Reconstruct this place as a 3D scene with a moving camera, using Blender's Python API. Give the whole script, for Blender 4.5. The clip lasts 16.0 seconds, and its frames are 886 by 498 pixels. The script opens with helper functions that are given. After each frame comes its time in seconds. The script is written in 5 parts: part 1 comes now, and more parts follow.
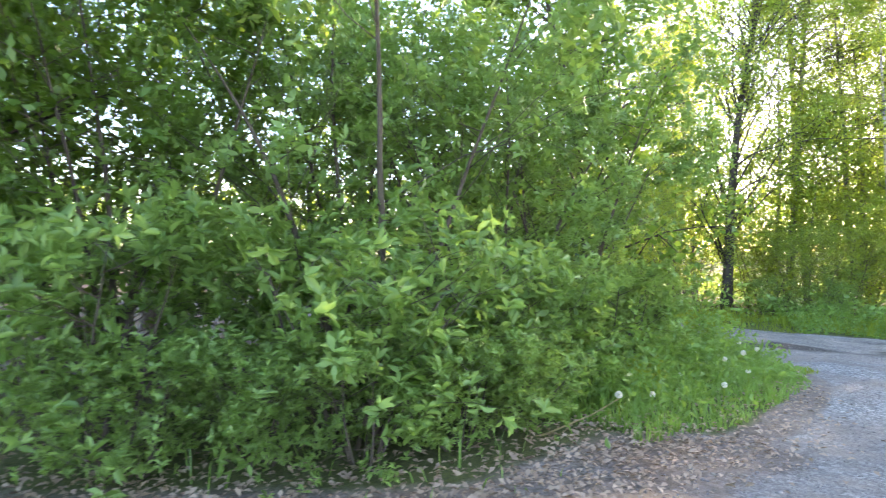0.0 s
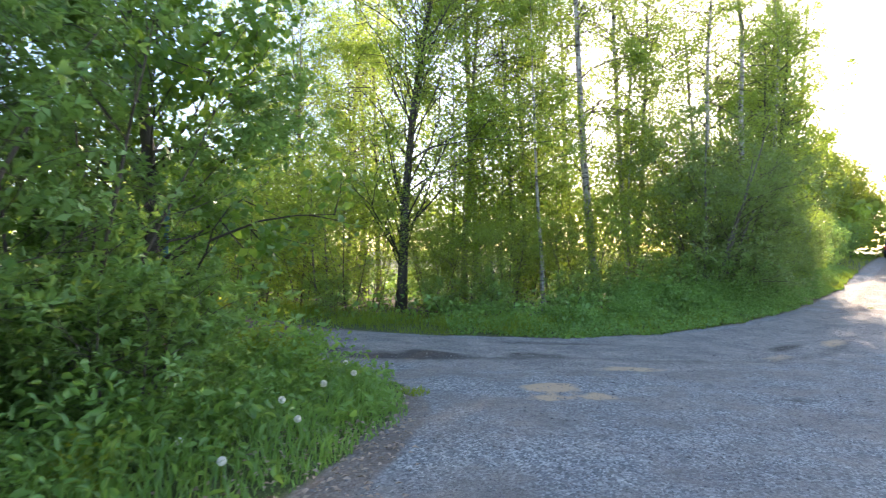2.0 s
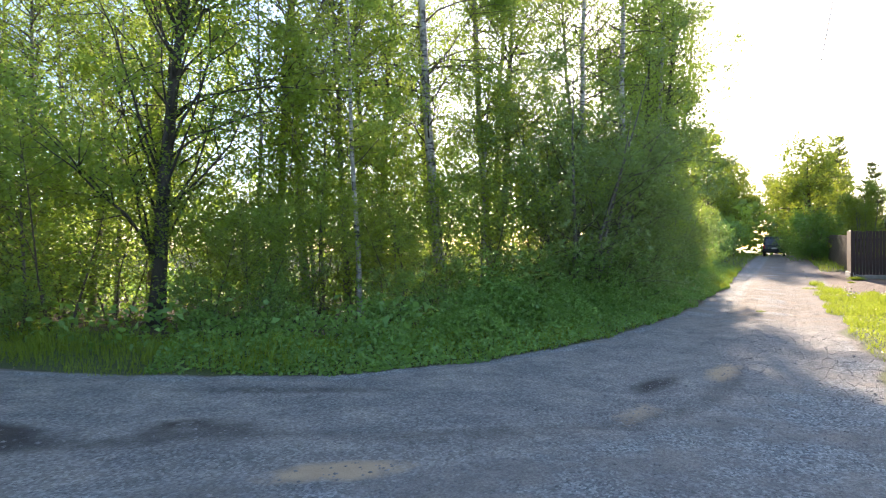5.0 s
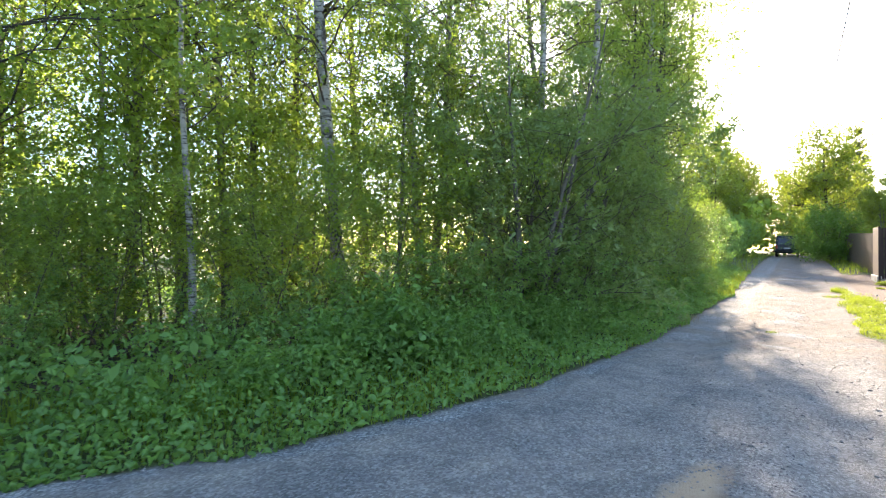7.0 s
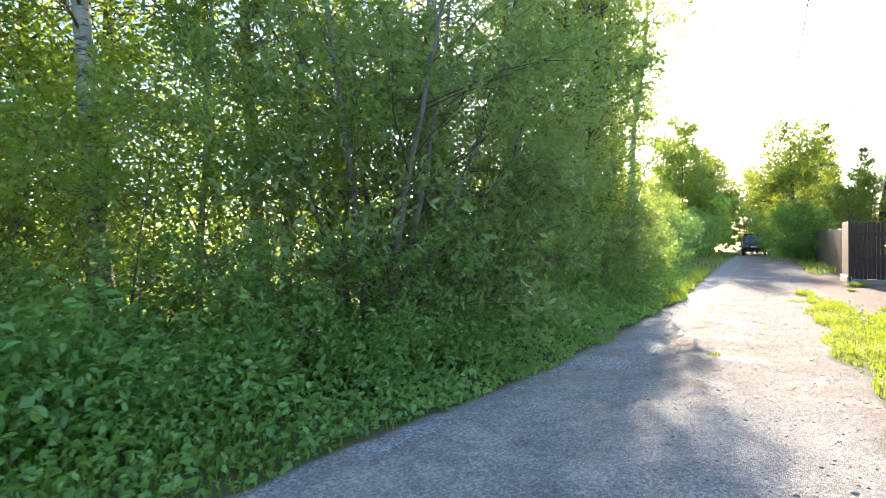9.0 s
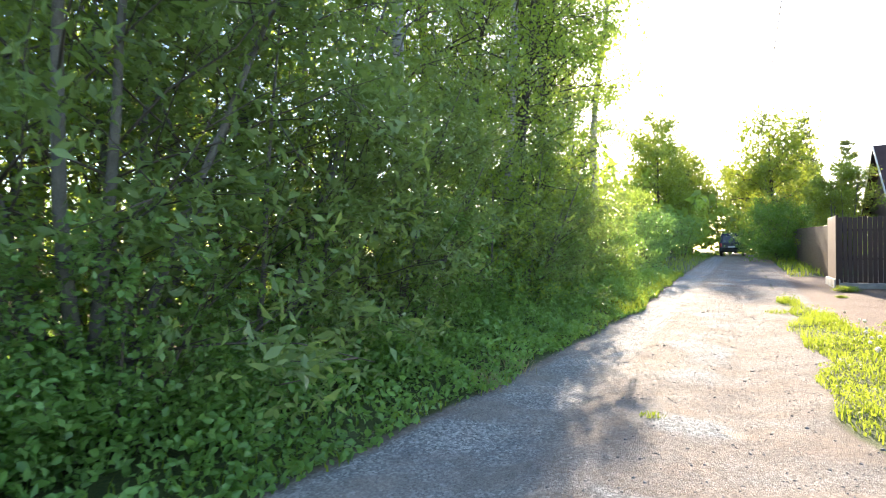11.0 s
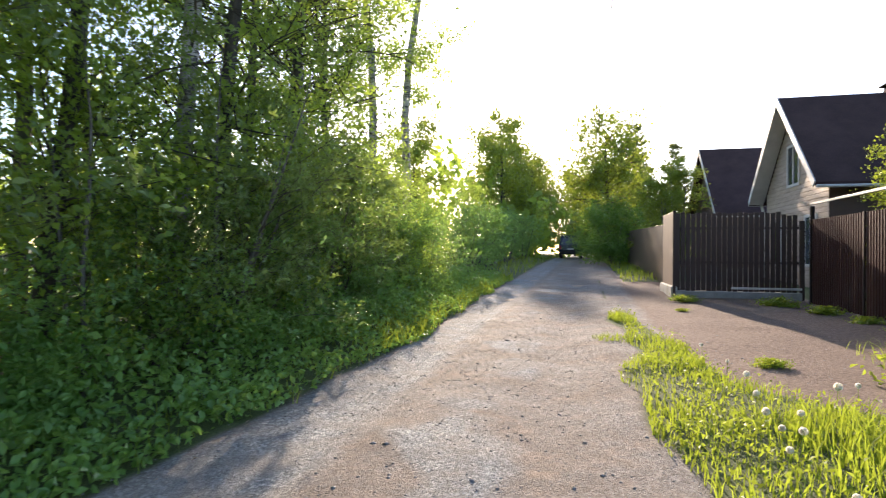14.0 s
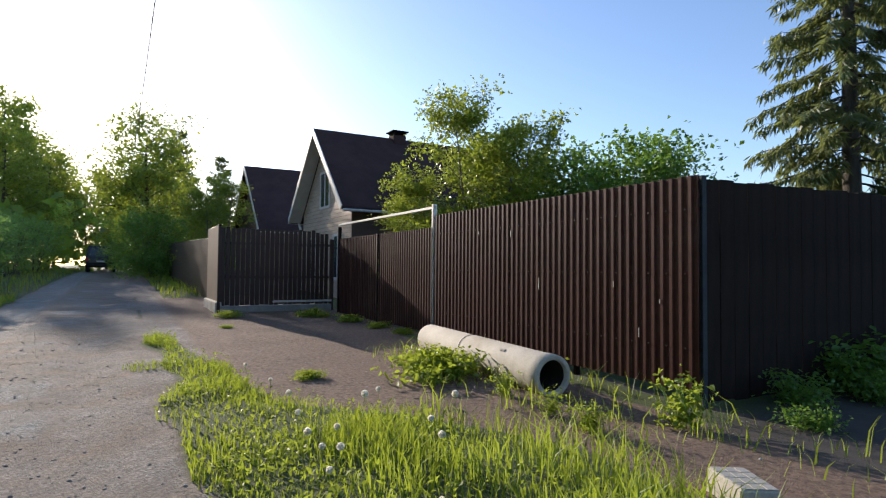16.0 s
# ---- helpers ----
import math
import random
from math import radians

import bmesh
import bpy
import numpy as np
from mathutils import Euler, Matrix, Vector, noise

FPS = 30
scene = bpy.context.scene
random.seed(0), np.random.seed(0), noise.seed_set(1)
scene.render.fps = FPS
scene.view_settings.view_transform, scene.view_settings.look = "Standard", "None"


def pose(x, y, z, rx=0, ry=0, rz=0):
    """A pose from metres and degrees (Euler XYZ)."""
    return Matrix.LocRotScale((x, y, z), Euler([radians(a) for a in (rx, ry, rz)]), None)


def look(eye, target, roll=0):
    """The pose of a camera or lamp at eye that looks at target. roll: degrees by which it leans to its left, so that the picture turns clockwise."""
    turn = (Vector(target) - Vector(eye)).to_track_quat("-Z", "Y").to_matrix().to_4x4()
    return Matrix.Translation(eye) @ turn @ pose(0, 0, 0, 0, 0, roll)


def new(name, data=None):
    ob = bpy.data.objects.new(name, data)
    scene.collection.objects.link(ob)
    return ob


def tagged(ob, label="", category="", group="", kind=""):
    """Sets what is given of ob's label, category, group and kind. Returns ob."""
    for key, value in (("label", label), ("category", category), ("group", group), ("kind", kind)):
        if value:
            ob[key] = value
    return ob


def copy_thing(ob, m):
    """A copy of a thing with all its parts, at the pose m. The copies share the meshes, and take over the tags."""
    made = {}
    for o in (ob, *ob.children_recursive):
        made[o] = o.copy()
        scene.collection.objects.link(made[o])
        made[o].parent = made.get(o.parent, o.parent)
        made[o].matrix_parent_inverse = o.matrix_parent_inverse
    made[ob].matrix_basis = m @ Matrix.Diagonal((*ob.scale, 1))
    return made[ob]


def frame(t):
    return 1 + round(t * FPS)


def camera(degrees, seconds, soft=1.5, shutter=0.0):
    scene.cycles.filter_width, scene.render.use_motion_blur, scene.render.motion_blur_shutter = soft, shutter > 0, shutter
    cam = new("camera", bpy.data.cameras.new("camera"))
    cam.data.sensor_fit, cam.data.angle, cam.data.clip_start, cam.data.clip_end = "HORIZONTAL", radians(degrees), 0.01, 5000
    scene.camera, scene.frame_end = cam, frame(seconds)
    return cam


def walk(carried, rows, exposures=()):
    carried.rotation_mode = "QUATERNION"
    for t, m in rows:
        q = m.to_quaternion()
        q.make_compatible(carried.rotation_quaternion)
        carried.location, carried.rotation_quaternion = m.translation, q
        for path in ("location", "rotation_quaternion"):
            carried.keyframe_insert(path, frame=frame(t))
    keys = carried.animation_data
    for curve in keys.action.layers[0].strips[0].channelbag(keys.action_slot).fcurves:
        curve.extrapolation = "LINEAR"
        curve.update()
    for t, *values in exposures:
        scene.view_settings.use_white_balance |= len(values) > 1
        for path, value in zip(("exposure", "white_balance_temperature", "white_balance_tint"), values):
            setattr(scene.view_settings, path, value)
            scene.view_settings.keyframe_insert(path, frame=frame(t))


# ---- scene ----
cam = camera(75.5, 16.0, 1.1, 0.2)
PATH = [
    (0, (1.35, 0.347, 1.726), (0.655, 2.222, 1.734), -0.1),
    (0.5, (1.701, 0.926, 1.737), (1.208, 2.865, 1.746), -0.6),
    (1, (2.027, 1.543, 1.709), (1.651, 3.507, 1.717), -0.4),
    (1.5, (2.47, 2.125, 1.72), (2.349, 4.122, 1.724), -0.2),
    (2, (2.79, 2.716, 1.677), (2.988, 4.706, 1.683), -0.2),
    (2.5, (3.107, 3.386, 1.65), (3.402, 5.364, 1.654), -0.3),
    (3, (3.484, 4.013, 1.618), (3.783, 5.99, 1.622), -0.2),
    (3.5, (3.993, 4.626, 1.584), (4.296, 6.603, 1.587), -0.2),
    (4, (4.541, 5.198, 1.563), (4.869, 7.171, 1.565), -0.2),
    (4.5, (5.04, 5.748, 1.523), (5.462, 7.703, 1.528), 0.1),
    (5, (5.681, 6.245, 1.496), (6.177, 8.183, 1.5), -0.1),
    (5.2, (5.908, 6.484, 1.484), (6.42, 8.418, 1.491), -0.0),
    (7.3, (8.751, 9.411, 1.499), (9.212, 11.357, 1.504), -0.2),
    (7.5, (9.009, 9.648, 1.455), (9.473, 11.593, 1.458), -0.2),
    (8, (9.676, 10.234, 1.434), (10.15, 12.177, 1.44), -0.3),
    (8.5, (10.349, 10.828, 1.411), (10.845, 12.766, 1.42), -0.4),
    (9, (10.989, 11.349, 1.414), (11.529, 13.275, 1.418), -0.2),
    (9.5, (11.632, 11.963, 1.378), (12.195, 13.882, 1.383), -0.2),
    (11.8, (14.696, 14.875, 1.359), (15.301, 16.781, 1.37), -0.3),
    (12, (15.015, 15.196, 1.318), (15.626, 17.101, 1.322), -0.2),
    (12.5, (15.728, 15.852, 1.281), (16.386, 17.74, 1.28), 0.0),
    (13, (16.371, 16.363, 1.277), (17.11, 18.221, 1.28), 0.1),
    (13.5, (16.901, 16.827, 1.269), (17.785, 18.621, 1.274), 0.2),
    (14, (17.341, 17.186, 1.287), (18.373, 18.899, 1.298), 0.4),
    (14.5, (17.655, 17.45, 1.323), (19.006, 18.925, 1.348), 0.8),
    (15, (17.64, 17.404, 1.329), (19.361, 18.42, 1.399), 0.8),
    (15.5, (17.626, 17.405, 1.343), (19.494, 18.115, 1.418), 0.6),
    (16, (17.65, 17.426, 1.344), (19.576, 17.962, 1.411), 0.5),
]
walk(cam, [(t, look(eye, target, roll)) for t, eye, target, roll in PATH],
     [(0, 3.05, 7700, 25), (0.7, 2.75, 7600, 25), (1.3, 2.5, 7500, 24), (2.0, 2.15, 7100, 22), (3.5, 1.76, 6950, 22), (5.2, 1.78, 6900, 20), (7.5, 2.15, 6800, 17), (9.5, 2.22, 6700, 16), (12, 2.1, 6900, 18), (13.5, 1.66, 6900, 21), (14.5, 1.1, 6600, 19), (15.2, 0.7, 6300, 18), (16, 0.6, 6200, 17)])
SQ = math.sqrt(0.5)
RNG = np.random.default_rng(7)


def lane(s, q, z=0.0):
    """Lane coordinates (s along the lane, q to its left) to world x, y, z."""
    return ((s - q) * SQ, (s + q) * SQ, z)


KNOTS_S = [-400, -30, 0, 9, 13, 17, 21, 25, 29, 40, 50, 60, 77, 120, 500]
KNOTS_Z = [0.9, 0.8, 0.45, 0.21, 0.07, 0.03, 0.0, -0.03, 0.0, 0.2, 0.4, 0.6, 0.83, 1.0, 1.0]


def ground_z(x, y):
    """Height of the ground without its small bumps."""
    s = (np.asarray(x) + np.asarray(y)) * SQ
    z = np.zeros_like(s, dtype=float)
    for d, w in ((-1.5, 0.25), (0.0, 0.5), (1.5, 0.25)):
        z = z + w * np.interp(s + d, KNOTS_S, KNOTS_Z)
    return z


# ---- world, sun, exposure ----
SUN_AZ, SUN_EL = radians(55.5), radians(18.1)
world = bpy.data.worlds.new("sky")
scene.world = world
world.use_nodes = True
wn = world.node_tree
wn.nodes.clear()
sky = wn.nodes.new("ShaderNodeTexSky")
sky.sky_type, sky.sun_disc = "NISHITA", False
sky.sun_elevation, sky.sun_rotation = SUN_EL, math.pi / 2 - SUN_AZ
sky.air_density, sky.dust_density, sky.ozone_density = 1.0, 0.7, 2.6
bg = wn.nodes.new("ShaderNodeBackground")
bg.inputs["Strength"].default_value = 0.15
out = wn.nodes.new("ShaderNodeOutputWorld")
wn.links.new(sky.outputs[0], bg.inputs["Color"])
wn.links.new(bg.outputs[0], out.inputs["Surface"])
sun = new("sun", bpy.data.lights.new("sun", "SUN"))
sun.data.energy, sun.data.angle, sun.data.color = 4.2, radians(0.6), (1.0, 0.87, 0.68)
sun.matrix_world = look((0, 0, 40), (-math.cos(SUN_AZ) * math.cos(SUN_EL), -math.sin(SUN_AZ) * math.cos(SUN_EL), 40 - math.sin(SUN_EL)))


# ---- materials ----
def nodes_of(name):
    m = bpy.data.materials.new(name)
    m.use_nodes = True
    nt = m.node_tree
    return m, nt, nt.nodes["Principled BSDF"]


def add(nt, kind, **inputs):
    n = nt.nodes.new(kind)
    for key, value in inputs.items():
        n.inputs[key.replace("_", " ")].default_value = value
    return n


def ramp(nt, fac, stops):
    r = nt.nodes.new("ShaderNodeValToRGB")
    el = r.color_ramp.elements
    while len(el) < len(stops):
        el.new(0.5)
    for e, (p, c) in zip(el, stops):
        e.position, e.color = p, (*c, 1)
    nt.links.new(fac, r.inputs[0])
    return r.outputs[0]


def mix(nt, fac, a, b, blend="MIX"):
    n = nt.nodes.new("ShaderNodeMix")
    n.data_type, n.blend_type = "RGBA", blend
    for sock, v in ((n.inputs[0], fac), (n.inputs[6], a), (n.inputs[7], b)):
        if isinstance(v, bpy.types.NodeSocket):
            nt.links.new(v, sock)
        elif isinstance(v, (int, float)):
            sock.default_value = v
        else:
            sock.default_value = (*v, 1)
    return n.outputs[2]


def place(nt, scale=(1, 1, 1)):
    """Object coordinates, scaled."""
    c = nt.nodes.new("ShaderNodeTexCoord")
    m = nt.nodes.new("ShaderNodeMapping")
    m.inputs["Scale"].default_value = scale
    nt.links.new(c.outputs["Object"], m.inputs["Vector"])
    return m.outputs[0]


def noise_tex(nt, vec, scale, detail=4.0, rough=0.6):
    n = add(nt, "ShaderNodeTexNoise", Scale=scale, Detail=detail, Roughness=rough)
    nt.links.new(vec, n.inputs["Vector"])
    return n.outputs[0]


def bump(nt, bsdf, height, strength=0.4, distance=0.02):
    b = add(nt, "ShaderNodeBump", Strength=strength, Distance=distance)
    nt.links.new(height, b.inputs["Height"])
    nt.links.new(b.outputs[0], bsdf.inputs["Normal"])


def surface(name, low, high, scale=6.0, rough=0.7, metallic=0.0, stretch=(1, 1, 1), relief=0.3, depth=0.01, fine=60.0, spot=None, gloss=0.5):
    """A material that varies between two colours at two scales, with fine relief."""
    m, nt, b = nodes_of(name)
    vec = place(nt, stretch)
    big, small = noise_tex(nt, vec, scale), noise_tex(nt, vec, fine, 3.0)
    col = ramp(nt, big, [(0.3, low), (0.7, high)])
    col = mix(nt, 0.25, col, ramp(nt, small, [(0.35, tuple(0.55 * v for v in low)), (0.65, high)]))
    if spot:
        patch = noise_tex(nt, vec, scale * 0.35, 6.0, 0.7)
        col = mix(nt, ramp(nt, patch, [(0.52, (0, 0, 0)), (0.68, (0.8, 0.8, 0.8))]), col, spot)
    nt.links.new(col, b.inputs["Base Color"])
    b.inputs["Roughness"].default_value, b.inputs["Metallic"].default_value = rough, metallic
    b.inputs["Specular IOR Level"].default_value = gloss
    bump(nt, b, small, relief, depth)
    return m


def leaf_material(name, dark, light, glow, share=0.45, rough=0.38):
    """A leaf: glossy skin over a body that lets light through; each leaf has its own tone."""
    m, nt, b = nodes_of(name)
    geo = nt.nodes.new("ShaderNodeNewGeometry")
    rnd = geo.outputs["Random Per Island"]
    tone = noise_tex(nt, place(nt), 0.9, 3.0)
    col = mix(nt, 0.45, ramp(nt, rnd, [(0.0, dark), (1.0, light)]), ramp(nt, tone, [(0.3, dark), (0.7, light)]))
    nt.links.new(col, b.inputs["Base Color"])
    b.inputs["Roughness"].default_value = rough
    tr = nt.nodes.new("ShaderNodeBsdfTranslucent")
    nt.links.new(mix(nt, 0.8, col, glow), tr.inputs["Color"])
    ms = nt.nodes.new("ShaderNodeMixShader")
    ms.inputs[0].default_value = share
    nt.links.new(b.outputs[0], ms.inputs[1])
    nt.links.new(tr.outputs[0], ms.inputs[2])
    nt.links.new(ms.outputs[0], nt.nodes["Material Output"].inputs["Surface"])
    return m


LEAF_BIRCH = leaf_material("birch_leaf", (0.095, 0.18, 0.04), (0.22, 0.34, 0.085), (0.53, 0.68, 0.10), 0.6)
LEAF_ALDER = leaf_material("alder_leaf", (0.078, 0.17, 0.036), (0.195, 0.33, 0.075), (0.53, 0.68, 0.09), 0.6)
LEAF_WILLOW = leaf_material("willow_leaf", (0.065, 0.125, 0.036), (0.28, 0.39, 0.15), (0.40, 0.54, 0.09), 0.45)
LEAF_BUSH = leaf_material("shrub_leaf", (0.05, 0.13, 0.03), (0.30, 0.50, 0.15), (0.38, 0.60, 0.10), 0.42)
LEAF_MAPLE = leaf_material("maple_leaf", (0.058, 0.147, 0.026), (0.139, 0.276, 0.053), (0.28, 0.46, 0.05), 0.42)
LEAF_APPLE = leaf_material("fruit_tree_leaf", (0.086, 0.143, 0.022), (0.185, 0.264, 0.044), (0.52, 0.61, 0.06), 0.45)
LEAF_HERB = leaf_material("herb_leaf", (0.055, 0.15, 0.032), (0.24, 0.45, 0.11), (0.36, 0.57, 0.09), 0.4)
LEAF_GRASS = leaf_material("grass_blade", (0.077, 0.149, 0.021), (0.180, 0.287, 0.040), (0.48, 0.57, 0.05), 0.5, 0.5)
LEAF_STRAW = leaf_material("dry_grass", (0.220, 0.170, 0.080), (0.420, 0.350, 0.180), (0.4, 0.33, 0.15), 0.3, 0.7)
LEAF_NEEDLE = leaf_material("spruce_needle", (0.045, 0.085, 0.035), (0.13, 0.16, 0.055), (0.30, 0.34, 0.09), 0.42)
LEAF_DRY = leaf_material("dry_leaf", (0.22, 0.15, 0.10), (0.56, 0.44, 0.33), (0.4, 0.3, 0.2), 0.15, 0.8)
LEAF_FLUFF = leaf_material("dandelion_fluff", (0.86, 0.83, 0.76), (0.93, 0.91, 0.85), (0.93, 0.91, 0.84), 0.6, 0.9)
LEAF_BLOOM = leaf_material("dandelion_petal", (0.650, 0.450, 0.020), (0.800, 0.600, 0.030), (0.8, 0.6, 0.05), 0.3, 0.7)

BARK_DARK = surface("dark_bark", (0.05, 0.042, 0.035), (0.13, 0.11, 0.09), 5.0, 0.9, stretch=(3, 3, 0.6), relief=0.8, depth=0.02)
BARK_GREY = surface("grey_bark", (0.11, 0.10, 0.085), (0.24, 0.22, 0.19), 5.0, 0.85, stretch=(2, 2, 0.8), relief=0.6, depth=0.015)
def birch_bark():
    """White bark with dark cross marks and black rough patches."""
    m, nt, b = nodes_of("birch_bark")
    flat, up = place(nt, (1, 1, 1)), place(nt, (2.5, 2.5, 14))
    col = ramp(nt, noise_tex(nt, flat, 3.0), [(0.3, (0.25, 0.24, 0.21)), (0.7, (0.50, 0.47, 0.42))])
    col = mix(nt, ramp(nt, noise_tex(nt, up, 1.6, 4.0, 0.7), [(0.53, (0, 0, 0)), (0.60, (1, 1, 1))]), col, (0.06, 0.05, 0.045))
    col = mix(nt, ramp(nt, noise_tex(nt, flat, 2.1, 5.0, 0.7), [(0.52, (0, 0, 0)), (0.60, (1, 1, 1))]), col, (0.07, 0.062, 0.05))
    nt.links.new(col, b.inputs["Base Color"])
    b.inputs["Roughness"].default_value = 0.7
    bump(nt, b, noise_tex(nt, up, 6.0), 0.4, 0.01)
    return m


BARK_BIRCH = birch_bark()
TWIG = surface("twig_bark", (0.07, 0.055, 0.04), (0.16, 0.13, 0.10), 8.0, 0.85)
CONCRETE = surface("concrete", (0.40, 0.37, 0.31), (0.56, 0.53, 0.46), 3.0, 0.85, relief=0.4, spot=(0.33, 0.29, 0.22))
CONCRETE_DARK = surface("aged_concrete", (0.22, 0.21, 0.19), (0.36, 0.34, 0.31), 4.0, 0.9, relief=0.5)
SHEET_BROWN = surface("brown_coated_steel", (0.066, 0.024, 0.018), (0.10, 0.037, 0.027), 1.2, 0.5, relief=0.06, depth=0.003, fine=25, spot=(0.12, 0.065, 0.05), gloss=0.22)
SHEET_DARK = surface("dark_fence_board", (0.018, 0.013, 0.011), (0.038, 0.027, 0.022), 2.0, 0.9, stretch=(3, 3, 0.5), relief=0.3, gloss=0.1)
PANEL_LIT = surface("lit_face_sheet", (0.20, 0.135, 0.10), (0.27, 0.185, 0.135), 1.5, 0.5, relief=0.1)
PICKET = surface("dark_brown_picket", (0.034, 0.019, 0.015), (0.066, 0.038, 0.03), 2.0, 0.5, stretch=(2, 2, 0.4), relief=0.2, gloss=0.25)
STEEL = surface("galvanised_steel", (0.45, 0.43, 0.41), (0.62, 0.60, 0.57), 6.0, 0.45, 0.5, relief=0.1)
SCREW = surface("screw_head", (0.12, 0.07, 0.055), (0.2, 0.12, 0.09), 20.0, 0.35, 0.3)
ROOF = surface("dark_roof_felt", (0.048, 0.028, 0.026), (0.085, 0.05, 0.046), 1.3, 0.95, relief=0.4, depth=0.01, fine=30, gloss=0.2)
SIDING = surface("weathered_siding", (0.40, 0.29, 0.21), (0.60, 0.46, 0.35), 1.5, 0.7, stretch=(1, 1, 5), relief=0.3)
SIDING_DARK = surface("brown_wall_board", (0.09, 0.05, 0.038), (0.14, 0.085, 0.06), 2.0, 0.7, relief=0.2)
TRIM = surface("pale_painted_trim", (0.55, 0.52, 0.48), (0.70, 0.67, 0.62), 3.0, 0.5, relief=0.1)
CABLE = surface("black_cable", (0.02, 0.02, 0.02), (0.04, 0.04, 0.04), 5.0, 0.6)
CAR_PAINT = surface("dark_car_paint", (0.012, 0.013, 0.016), (0.02, 0.02, 0.024), 2.0, 0.25, relief=0.02)
RUBBER = surface("rubber", (0.015, 0.015, 0.015), (0.03, 0.03, 0.03), 8.0, 0.8)
LAMP_RED = surface("red_tail_lamp", (0.35, 0.02, 0.02), (0.45, 0.03, 0.03), 8.0, 0.25)
PLATE = surface("white_number_plate", (0.65, 0.65, 0.65), (0.75, 0.75, 0.75), 8.0, 0.4)


def glass_material():
    m, nt, b = nodes_of("window_glass")
    b.inputs["Base Color"].default_value = (0.05, 0.06, 0.07, 1)
    b.inputs["Roughness"].default_value = 0.06
    b.inputs["IOR"].default_value = 1.5
    return m


GLASS = glass_material()


def ground_material():
    """Earth, with gravel, pale sand, wet dirt and painted shade where the sheet's masks put them."""
    m, nt, b = nodes_of("ground")
    vec = place(nt)

    def mask(name, low, high, wobble=0.35):
        a = nt.nodes.new("ShaderNodeAttribute")
        a.attribute_name = name
        n1 = noise_tex(nt, vec, 2.2, 5.0, 0.65)
        s = nt.nodes.new("ShaderNodeMath")
        s.operation = "MULTIPLY_ADD"
        nt.links.new(n1, s.inputs[0])
        s.inputs[1].default_value = wobble
        nt.links.new(a.outputs["Fac"], s.inputs[2])
        r = add(nt, "ShaderNodeMapRange", From_Min=low + wobble / 2, From_Max=high + wobble / 2)
        nt.links.new(s.outputs[0], r.inputs[0])
        return r.outputs[0]

    grain, mid, big = noise_tex(nt, vec, 70.0, 3.0), noise_tex(nt, vec, 9.0, 5.0, 0.7), noise_tex(nt, vec, 0.7, 4.0)
    vor = add(nt, "ShaderNodeTexVoronoi", Scale=58.0)
    nt.links.new(vec, vor.inputs["Vector"])
    pebble = ramp(nt, vor.outputs["Color"], [(0.1, (0.075, 0.09, 0.097)), (0.5, (0.205, 0.228, 0.235)), (0.95, (0.54, 0.55, 0.53))])
    dust = mix(nt, 0.5, ramp(nt, mid, [(0.3, (0.13, 0.115, 0.10)), (0.7, (0.30, 0.265, 0.23))]), ramp(nt, grain, [(0.35, (0.09, 0.08, 0.07)), (0.65, (0.36, 0.33, 0.29))]))
    streak = noise_tex(nt, place(nt, (0.9, 1.2, 1)), 1.1, 7.0, 0.7)
    gravel = mix(nt, ramp(nt, streak, [(0.42, (0.12,) * 3), (0.6, (0.85,) * 3)]), pebble, dust)
    gravel = mix(nt, ramp(nt, noise_tex(nt, vec, 1.3, 6.0, 0.7), [(0.55, (0,) * 3), (0.7, (0.4,) * 3)]), gravel, (0.08, 0.082, 0.082))
    clod = noise_tex(nt, vec, 22.0, 4.0, 0.7)
    brown = mix(nt, 0.5, mix(nt, mid, (0.135, 0.095, 0.069), (0.28, 0.208, 0.154)), ramp(nt, clod, [(0.36, (0.07, 0.052, 0.04)), (0.64, (0.27, 0.208, 0.16))]))
    track = mix(nt, ramp(nt, streak, [(0.4, (0.08,) * 3), (0.62, (0.45,) * 3)]), brown, pebble)
    packed = mix(nt, 0.5, mix(nt, ramp(nt, streak, [(0.4, (0,) * 3), (0.62, (1,) * 3)]), (0.14, 0.118, 0.10), (0.35, 0.285, 0.225)), pebble)
    mottle = ramp(nt, noise_tex(nt, vec, 2.6, 7.0, 0.75), [(0.32, (0.74, 0.75, 0.77)), (0.5, (0.97, 0.98, 0.98)), (0.68, (1.24, 1.2, 1.14))])
    gravel, packed, track = (mix(nt, 1.0, c, mottle, "MULTIPLY") for c in (gravel, packed, track))
    soil = ramp(nt, mid, [(0.25, (0.035, 0.028, 0.018)), (0.75, (0.11, 0.085, 0.055))])
    turf = ramp(nt, grain, [(0.3, (0.035, 0.055, 0.014)), (0.7, (0.11, 0.14, 0.035))])
    col = mix(nt, mask("turf", 0.4, 0.6), soil, turf)
    col = mix(nt, mask("bare", 0.4, 0.6), col, track)
    col = mix(nt, mask("earth", 0.35, 0.7), col, mix(nt, 0.5, mix(nt, mid, (0.12, 0.074, 0.05), (0.25, 0.165, 0.115)), ramp(nt, clod, [(0.38, (0.035, 0.023, 0.018)), (0.62, (0.27, 0.19, 0.14))])))
    col = mix(nt, mask("gravel", 0.4, 0.6), col, gravel)
    col = mix(nt, mask("packed", 0.4, 0.65, 0.5), col, packed)
    col = mix(nt, mask("sand", 0.42, 0.62, 0.4), col, mix(nt, mid, (0.40, 0.27, 0.16), (0.56, 0.42, 0.28)))
